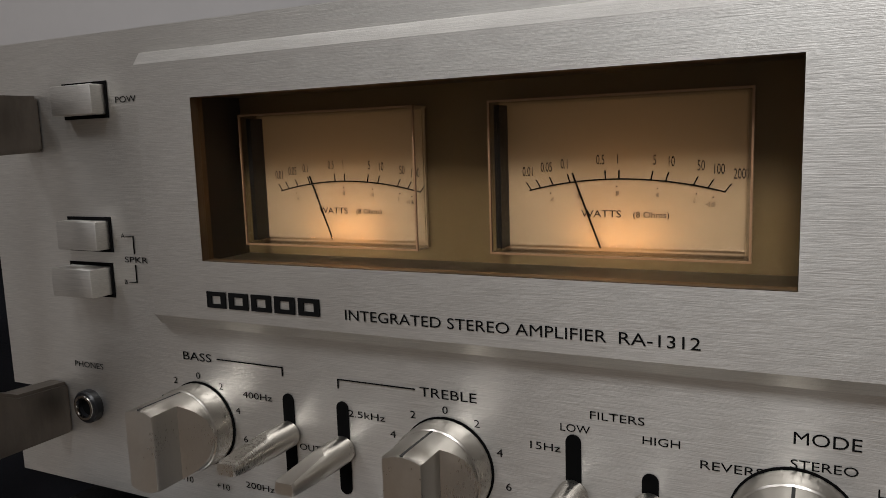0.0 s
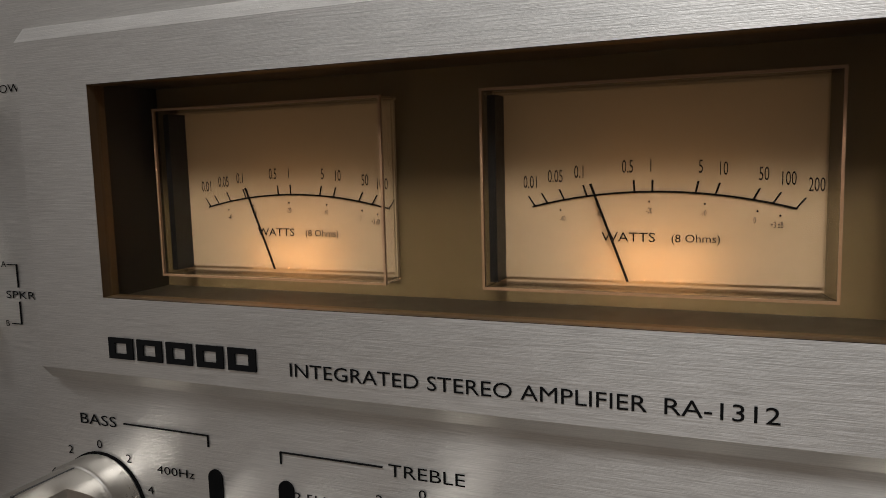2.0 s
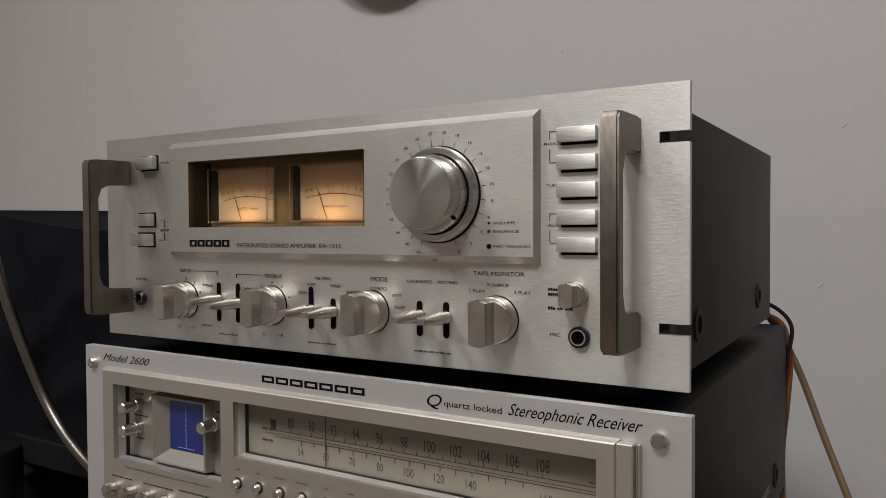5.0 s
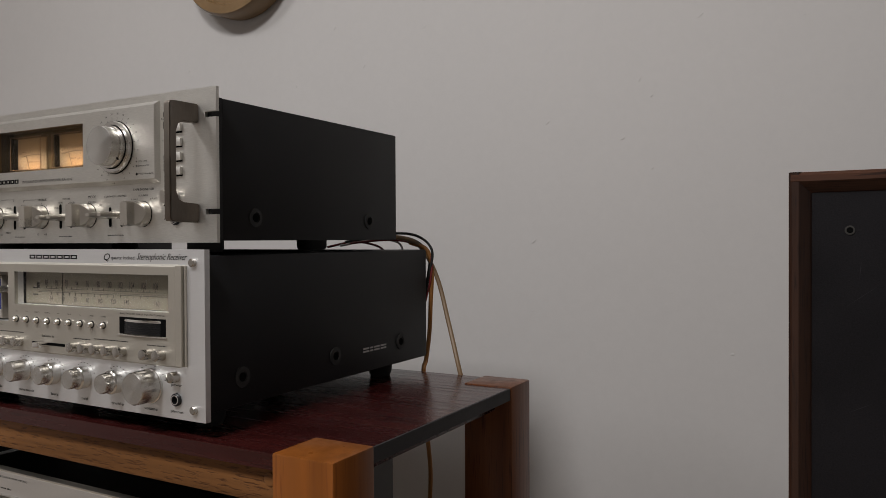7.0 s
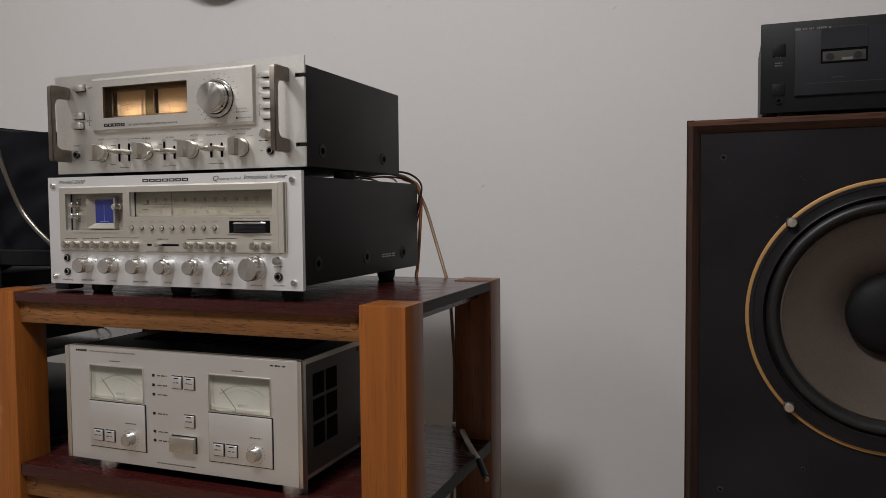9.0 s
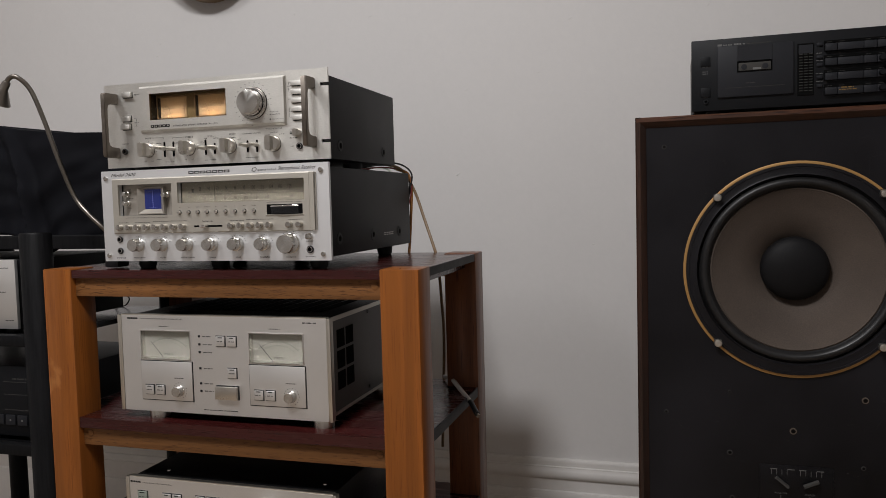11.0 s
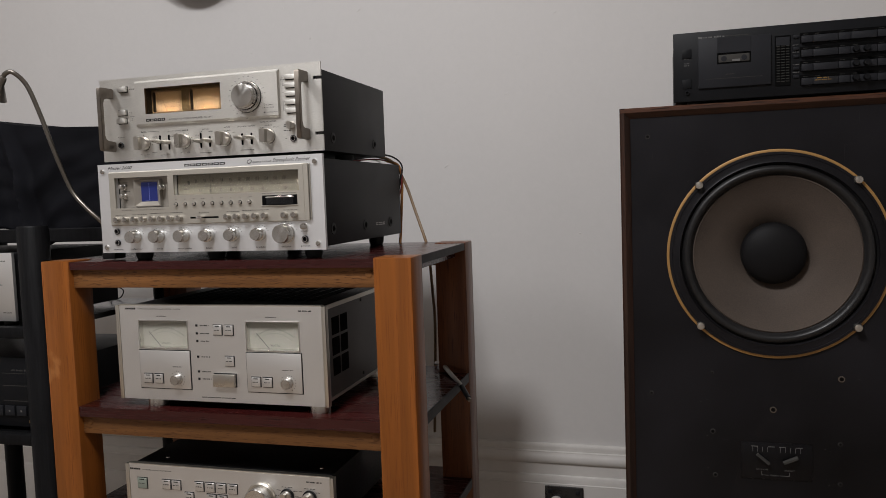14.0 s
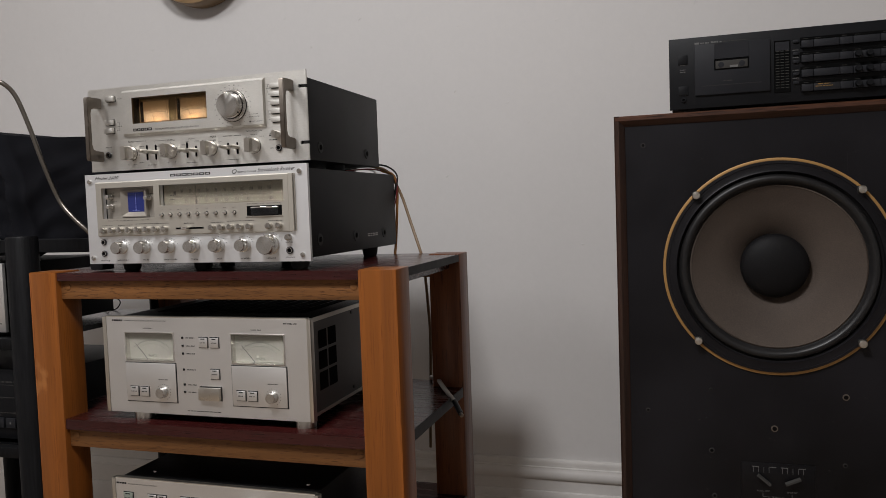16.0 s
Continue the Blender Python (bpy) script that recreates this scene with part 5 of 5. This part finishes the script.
    for x, z, r in ((0.823, 0.796, 0.0045), (0.939, 0.328, 0.003), (0.823, 0.283, 0.004), (1.170, 0.322, 0.006), (0.939, 0.210, 0.005), (1.168, 0.196, 0.004), (0.943, 0.122, 0.0045), (1.05, 0.258, 0.0062), (1.168, 0.118, 0.004)):
        p = part("screw_hole", turned(x, z, [(r, bf + 0.0006), (r, bf - 0.0010), (r * 0.75, bf - 0.0012)], 16), "print_grey" if r < 0.006 else "bronze", t)
        part("bore", turned(x, z, [(r * 0.65, bf), (r * 0.65, bf - 0.0014)], 14), "hole", p)
    return t


loudspeaker()


def cassette_deck():
    x0, x1, z0, z1, y = 0.8735, 1.308, 0.859, 0.990, 0.241
    t = thing("cassette_deck", (1.09, 0.38, 0.853), "black cassette deck with grey keys, on the walnut loudspeaker", "cassette deck")
    part("body", box(x0 + 0.004, x1 - 0.004, y + 0.012, 0.50, z0 + 0.002, z1 - 0.002, 0.001), "black_steel", t, "black steel body")
    part("face_plate", box(x0, x1, y, y + 0.012, z0, z1, 0.001), "deck", t, "black plastic front")
    for x in (x0 + 0.04, x1 - 0.04):
        for yy in (y + 0.03, 0.46):
            part("foot", upright(x, yy, [(0.014, 0.853), (0.014, 0.862)], 18), "rubber", t)
    d = part("cassette_door", box(0.919, 1.0485, y - 0.004, y, 0.8820, 0.9750, 0.0008), "deck_key", t, "charcoal cassette door")
    part("door_window", box(0.953, 1.013, y - 0.0046, y - 0.0035, 0.9260, 0.9460), "hole", d, "dark recess", smooth=0)
    # Grey panel and pale tab paint the reflection and glint in the door window.
    part("cassette", box(0.9555, 1.0105, y - 0.0052, y - 0.004, 0.9285, 0.9425, 0.0004), "print_grey", d, "dim grey panel painting the reflection in the window")
    part("window_glint", box(0.9800, 0.9940, y - 0.0056, y - 0.005, 0.9290, 0.9330, 0.0002), "print_dim", d, smooth=0)
    for x in (0.9650, 1.0010):
        part("cassette_reel", turned(x, 0.9350, [(0.0052, y - 0.0050), (0.0052, y - 0.0055), (0.0030, y - 0.0056)], 18), "deck_key", d, "dark tape reel")
    part("door_lip", boxes([(0.9535, 1.0125, y - 0.0052, y - 0.0038, 0.9470, 0.9745), (0.9535, 1.0125, y - 0.0056, y - 0.0040, 0.9462, 0.9470)]), "deck_key", d, "dark strip over the window", smooth=0)
    for z in (0.950, 0.893):
        part("side_key", box(0.8895, 0.9065, y - 0.0016, y, z - 0.0085, z + 0.0085, 0.0004), "deck", t, "flat black key")
    bars(words(0.968, 0.985, 0.905, 0.002, 3) + words(0.932, 1.035, 0.898, 0.0012, 5), d, y - 0.0042, "print_grey")
    bars([(0.9195, 0.927, 0.9765, 0.9800)], t, y, "print_dim", "maker_mark")
    bars(words(0.929, 0.945, 0.9768, 0.0026, 4), t, y, "print_dim")
    bars(words(0.948, 0.968, 0.9768, 0.0030, 6), t, y, "print_dim")
    bars(words(0.970, 1.012, 0.9770, 0.0020, 7), t, y, "print_grey")
    mt = part("level_display", box(1.055, 1.0825, y - 0.0012, y, 0.877, 0.970, 0.0006), "hole", t, "dark level display", smooth=0)
    bars([(1.058 + 0.008 * i, 1.064 + 0.008 * i, 0.885 + 0.005 * j, 0.8862 + 0.005 * j) for i in range(3) for j in range(15)], mt, y - 0.0014, "print_grey", "display_marks")
    part("display_head", box(1.057, 1.0805, y - 0.0020, y - 0.0008, 0.952, 0.967), "deck_key", mt, smooth=0)
    for z in (0.966, 0.944, 0.930, 0.908, 0.893):
        part("small_key", box(1.087, 1.096, y - 0.003, y, z - 0.0025, z + 0.0025, 0.0004), "deck_key", t)
    bars([b for z in (0.950, 0.937, 0.914, 0.900) for b in words(1.086, 1.097, z, 0.0015, int(z * 1e3))], t, y, "print_dim")
    for j in range(4):
        z = 0.9600 - 0.0258 * j
        part("key_row_gap", box(1.0985, 1.300, y - 0.0004, y + 0.001, z - 0.0075, z + 0.0120), "hole", t, smooth=0)
        xs = (1.1000, 1.1200, 1.1620, 1.1830, 1.2260, 1.2500, 1.2990)
        for i, (a, b) in enumerate(zip(xs, xs[1:])):
            part("key", box(a, b - 0.001, y - 0.007, y, z - 0.0070, z + 0.0055, 0.0006), "deck_key", t, "charcoal function key")
            bars(words(a + 0.004, a + 0.012, z + 0.0085, 0.0012, i + j), t, y - 0.0005, "print_grey")
        if j > 0:
            for x in (1.190, 1.208):
                part("round_knob", turned(x, z, [(0.0058, y - 0.006), (0.0055, y - 0.015), (0.0048, y - 0.016)], 16), "deck", t, "small black knob")
    bars(words(1.126, 1.146, 0.8860, 0.0018, 2) + words(1.122, 1.150, 0.8825, 0.0014, 3), t, y - 0.0071, "amber")
    bars([b for z in (0.944, 0.940, 0.931, 0.927, 0.884) for b in words(0.893, 0.903, z, 0.0016, int(z * 1e3))], t, y, "print_dim")
    jack(0.8985, 0.8760, 0.0045, y, t, "deck_key")
    return t


cassette_deck()


# ---- wall clock, socket, cables ----
def wall_clock():
    cx, cz = -0.575, 1.541
    t = thing("wall_clock", (cx, WALL, cz), "round wall clock with pale wooden rim", "clock")
    part("rim", turned(cx, cz, [(0.1700, WALL), (0.1760, WALL - 0.006), (0.1780, WALL - 0.062), (0.1740, WALL - 0.070), (0.1520, WALL - 0.070), (0.1480, WALL - 0.062), (0.1480, WALL - 0.03)], 72), "pine", t, "pale turned wooden rim")
    part("dial", turned(cx, cz, [(0.1479, WALL - 0.020), (0.1479, WALL - 0.050)], 64), "pine", t, "tan dial")
    return t


wall_clock()


def wall_socket():
    x0, x1, z1, y = 0.505, 0.618, -0.178, WALL - 0.026
    t = thing("power_socket", (0.56, y, z1 - 0.04), "black double power socket with white plugs on the skirting", "power socket")
    part("plate", box(x0, x1, y - 0.010, y, z1 - 0.075, z1, 0.002), "socket", t, "black plastic plate")
    for x in (x0 + 0.016, x1 - 0.016):
        part("switch", box(x - 0.006, x + 0.006, y - 0.013, y - 0.009, z1 - 0.020, z1 - 0.008, 0.001), "deck_key", t)
    part("plug", turned(x0 + 0.034, z1 - 0.046, [(0.019, y - 0.010), (0.020, y - 0.030), (0.015, y - 0.042)], 24), "plug", t, "round white plug")
    part("plug", turned(x1 - 0.036, z1 - 0.050, [(0.015, y - 0.010), (0.016, y - 0.028), (0.011, y - 0.038)], 24), "deck_key", t, "round dark plug")
    return t


wall_socket()


def cable(name, points, r, mat, label, ribs=0.0, seg=8):
    return solid(name, tube(points, r, seg, ribs), mat, label, "cable", group="cables behind the rack")


cable("speaker_cable", [(0.170, 0.374, 0.796), (0.190, 0.42, 0.794), (0.214, 0.457, 0.780), (0.240, 0.468, 0.730), (0.268, 0.455, 0.66), (0.297, 0.436, 0.590), (0.303, 0.440, 0.56), (0.306, 0.452, 0.46), (0.308, 0.455, 0.36), (0.29, 0.48, 0.1)], 0.0036, "tan_cable", "tan speaker cable hanging behind the amplifiers")
cable("orange_cable", [(0.200, 0.450, 0.785), (0.226, 0.462, 0.772), (0.234, 0.462, 0.735), (0.232, 0.462, 0.690), (0.227, 0.466, 0.640), (0.229, 0.452, 0.600), (0.231, 0.440, 0.580), (0.224, 0.458, 0.50), (0.230, 0.462, 0.42), (0.222, 0.470, 0.34)], 0.0036, "orange_cable", "orange cable hanging behind the rack")
cable("black_cable", [(0.150, 0.374, 0.790), (0.185, 0.43, 0.799), (0.214, 0.455, 0.794), (0.236, 0.460, 0.772), (0.232, 0.458, 0.735), (0.222, 0.456, 0.690), (0.215, 0.455, 0.650)], 0.0021, "rubber", "black cable looping behind the amplifier")
cable("black_cable", [(0.130, 0.374, 0.786), (0.170, 0.43, 0.795), (0.203, 0.460, 0.788), (0.228, 0.463, 0.766), (0.230, 0.458, 0.735), (0.220, 0.455, 0.690)], 0.0021, "rubber", "black cable looping behind the amplifier")
cable("red_cable", [(0.140, 0.374, 0.784), (0.178, 0.432, 0.789), (0.208, 0.464, 0.780), (0.232, 0.462, 0.762), (0.235, 0.458, 0.730), (0.226, 0.455, 0.690)], 0.0018, "red_cable", "red cable looping behind the amplifier")
cable("red_cable", [(0.095, 0.374, 0.778), (0.130, 0.40, 0.786), (0.155, 0.43, 0.778), (0.16, 0.452, 0.76)], 0.0018, "red_cable", "red cable looping behind the amplifier")
cable("white_cable", [(0.120, 0.374, 0.780), (0.150, 0.42, 0.789), (0.180, 0.450, 0.784), (0.19, 0.450, 0.755)], 0.0018, "plug", "white cable looping behind the amplifier")


def braided_lead():
    t = thing("interconnect_cable", (0.36, 0.38, 0.281), "silver braided interconnect with a black plug, over the shelf edge", "cable")
    pts = [(0.318, 0.420, 0.290), (0.345, 0.385, 0.2945), (0.385, 0.315, 0.289), (0.420, 0.270, 0.275)]
    part("lead", tube(pts, 0.0048, 10, 0.08), "braid", t, "silver braided sleeve")
    a, b = Vector(pts[-1]), Vector((0.446, 0.235, 0.254))
    part("plug_body", tube([a, a.lerp(b, 0.5), a.lerp(b, 0.85)], 0.0058, 14), "black_paint", t, "black plug sleeve")
    part("plug_tip", tube([a.lerp(b, 0.84), a.lerp(b, 0.93), b], 0.0042, 12), "bronze", t, "dull metal plug tip")
    return t


braided_lead()


# ---- black side stand with its equipment ----
def side_stand():
    t = thing("equipment_stand", (-0.62, 0.25, FLOOR), "black metal equipment stand with round posts and open shelves", "stand")
    for x, y, r, h in ((-0.436, -0.008, 0.0315, 0.661), (-1.02, -0.008, 0.0315, 0.661), (-0.470, 0.46, 0.024, 0.62), (-1.02, 0.46, 0.024, 0.62)):
        part("post", upright(x, y, [(r, FLOOR), (r, h - 0.004), (r * 0.92, h)], 28), "stand_black", t, "round black post")
    for z in (0.440, 0.205, -0.185):
        part("shelf", boxes([(-1.0, -0.462, 0.0, 0.46, z - 0.012, z)]), "stand_shelf", t, "black shelf")
        part("front_bar", box(-1.0, -0.462, -0.02, 0.0, z - 0.020, z + 0.004, 0.002), "stand_black", t)
    part("top_frame", boxes([(-1.05, -0.275, 0.055, 0.085, 0.622, 0.652), (-1.05, -0.275, 0.42, 0.45, 0.560, 0.590)], 0.002), "stand_black", t, "black top cross bars")
    part("low_frame", boxes([(-0.58, -0.275, 0.44, 0.47, 0.590, 0.606)], 0.002), "stand_black", t, "black lower cross bar")
    return t


side_stand()


def draped_cloth():
    """A black cloth over a low box: sagging top, folds down the front and a hanging corner."""
    bm = bmesh.new()
    nx, nv = 130, 60
    x0, x1 = -1.15, -0.268
    rows = []
    for j in range(nv + 1):
        v = j / nv
        row = []
        for i in range(nx + 1):
            u = i / nx
            x = x0 + (x1 - x0) * u
            sag = 0.024 * min(1.0, max(0.0, (x + 0.62) / 0.16)) ** 0.6 + 0.008 * max(0.0, (x + 0.46) / 0.19) if x > -0.62 else 0.05 * min(1, (-0.62 - x) / 0.2) ** 0.8
            if v < 0.3:
                f = v / 0.3
                p = (x, 0.42 - 0.32 * f, 0.906 - sag * (0.6 + 0.4 * f) - 0.004 * f)
            else:
                f = (v - 0.3) / 0.7
                drop = 0.235 + (0.055 * math.exp(-((x + 0.51) / 0.05) ** 2))
                fold = 0.014 * math.sin(38 * x + 2.2 * f) * f + 0.010 * noise.noise((x * 9, f * 3, 0.3)) * (0.3 + f)
                crease = 0.034 * math.exp(-((x + 0.612 - 0.125 * f) / 0.017) ** 2) * (0.25 + f)
                crease += 0.022 * math.exp(-((x + 0.655 - 0.05 * f) / 0.014) ** 2) * (0.3 + f)
                crease -= 0.016 * math.exp(-((x + 0.575 - 0.10 * f) / 0.020) ** 2) * f
                flap = 0.05 * max(0.0, -0.64 - x) * f
                wave = 0.012 * noise.noise((x * 14 + f * 3, f * 5, 0.8)) * min(1.0, 4 * f)
                p = (x, 0.10 - 0.022 * f - fold * 0.5 - crease - flap - wave, 0.902 - sag - drop * f)
            row.append(bm.verts.new(p))
        rows.append(row)
    for a, b in zip(rows, rows[1:]):
        for i in range(nx):
            bm.faces.new((a[i], a[i + 1], b[i + 1], b[i]))
    ob = solid("black_cloth", bm, "cloth", "black cloth draped over a covered device", "cloth")
    m = ob.modifiers.new("thick", "SOLIDIFY")
    m.thickness = 0.003
    return ob


solid("covered_box", box(-1.13, -0.29, 0.125, 0.41, 0.652, 0.862, 0.01), "black_paint", "black device under the cloth on the stand", "box")
draped_cloth()


def gooseneck_lamp():
    t = thing("gooseneck_lamp", (-0.255, 0.02, 0.60), "brushed nickel gooseneck lamp with a conical shade, switched off", "lamp")
    pts = [(-0.262, 0.03, 0.605), (-0.256, 0.012, 0.638), (-0.259, -0.008, 0.664), (-0.288, -0.018, 0.696), (-0.317, -0.022, 0.733), (-0.336, -0.038, 0.806), (-0.357, -0.048, 0.885),
           (-0.374, -0.060, 0.944), (-0.389, -0.076, 0.968), (-0.404, -0.080, 0.967), (-0.412, -0.082, 0.955)]
    part("neck", tube(pts, 0.0045, 12, 0.05, 16), "neck", t, "ribbed flexible metal neck", smooth=60)
    a = Vector((-0.410, -0.082, 0.957))
    d = Vector((-0.55, -0.03, -0.70)).normalized()
    u = d.orthogonal().normalized()
    v = d.cross(u)
    loops = []
    for s, r in ((-0.004, 0.006), (0.0, 0.0075), (0.012, 0.0085), (0.040, 0.026), (0.041, 0.0245), (0.014, 0.006)):
        loops.append([a + d * s + r * (u * math.cos(2 * math.pi * k / 28) + v * math.sin(2 * math.pi * k / 28)) for k in range(28)])
    part("shade", loft(loops), "neck", t, "conical brushed metal shade")
    part("clamp", box(-0.285, -0.252, 0.015, 0.050, 0.586, 0.618, 0.003), "black_paint", t, "small black base clamp")
    return t


gooseneck_lamp()


def side_amplifier():
    t = thing("stereo_amplifier", (-0.735, 0.2, 0.440), "silver amplifier with round knob on the black stand", "amplifier")
    y = 0.022
    part("case", box(-0.966, -0.533, y + 0.008, 0.36, 0.452, 0.600, 0.001), "black_steel", t, "black steel cover")
    part("face_plate", box(-0.971, -0.528, y, y + 0.008, 0.450, 0.602, 0.001), "alu_lux", t, "silver front")
    part("control_knob", turned(-0.604, 0.554, [(0.019, y), (0.019, y - 0.018), (0.0175, y - 0.020)], 36), "knob", t)
    part("control_knob", turned(-0.604, 0.490, [(0.011, y), (0.011, y - 0.014), (0.010, y - 0.016)], 28), "black_paint", t)
    bars(words(-0.576, -0.546, 0.583, 0.002, 3) + words(-0.581, -0.556, 0.530, 0.002, 4) + words(-0.561, -0.538, 0.468, 0.002, 6), t, y, "print_grey")
    for x in (-0.92, -0.58):
        for yy in (0.06, 0.17):
            part("foot", upright(x, yy, [(0.015, 0.440), (0.015, 0.453)], 18), "rubber", t)
    return t


side_amplifier()


def side_deck():
    t = thing("black_tape_deck", (-0.71, 0.2, 0.205), "black component with small grey legends on the stand", "tape deck")
    y = 0.015
    part("body", box(-0.92, -0.490, y + 0.01, 0.43, 0.217, 0.345, 0.002), "black_steel", t, "black steel body")
    part("face_plate", box(-0.925, -0.487, y, y + 0.01, 0.215, 0.370, 0.001), "deck", t, "black front")
    bars(words(-0.545, -0.500, 0.340, 0.004, 3), t, y, "print_grey")
    bars(words(-0.570, -0.497, 0.334, 0.0015, 4) + words(-0.57, -0.50, 0.306, 0.002, 5) + words(-0.57, -0.50, 0.272, 0.002, 6), t, y, "print_grey")
    for x in (-0.585, -0.553, -0.521):
        part("key", box(x - 0.013, x + 0.013, y - 0.004, y, 0.240, 0.262, 0.0006), "deck_key", t)
        part("key_mark", box(x - 0.002, x + 0.002, y - 0.0044, y - 0.003, 0.249, 0.253), "print_dim", t, smooth=0)
    bars([(-0.505, -0.498, 0.224, 0.231)], t, y, "gold", "badge")
    for x in (-0.88, -0.54):
        for yy in (0.06, 0.17):
            part("foot", upright(x, yy, [(0.015, 0.205), (0.015, 0.218)], 18), "rubber", t)
    return t


side_deck()
solid("black_cable", tube([(-0.50, 0.45, 0.63), (-0.49, 0.43, 0.61), (-0.492, 0.44, 0.585), (-0.52, 0.50, 0.54)], 0.004, 8), "rubber", "black cable behind the stand", "cable", group="cables behind the rack")

solid("black_wire", tube([(-0.655, 0.440, 0.441), (-0.630, 0.438, 0.444), (-0.612, 0.440, 0.466), (-0.595, 0.442, 0.472), (-0.582, 0.442, 0.462), (-0.590, 0.438, 0.446), (-0.610, 0.436, 0.441), (-0.622, 0.438, 0.452), (-0.604, 0.441, 0.474)], 0.0016, 6), "rubber", "thin black wire curled on the shelf of the black stand", "cable", group="cables behind the rack")

for k, (x, yy, w, rz) in enumerate(((-0.60, 0.16, 0.15, 12), (-0.74, 0.20, 0.13, -18))):
    ob = solid("black_case", box(-w / 2, w / 2, -0.11, 0.11, 0, 0.035 - 0.008 * k, 0.012), "stand_black", "small black soft case lying on the low shelf", "case", group="cases on the low shelf")
    ob.matrix_world = pose(x, yy, -0.185, 0, 0, rz)
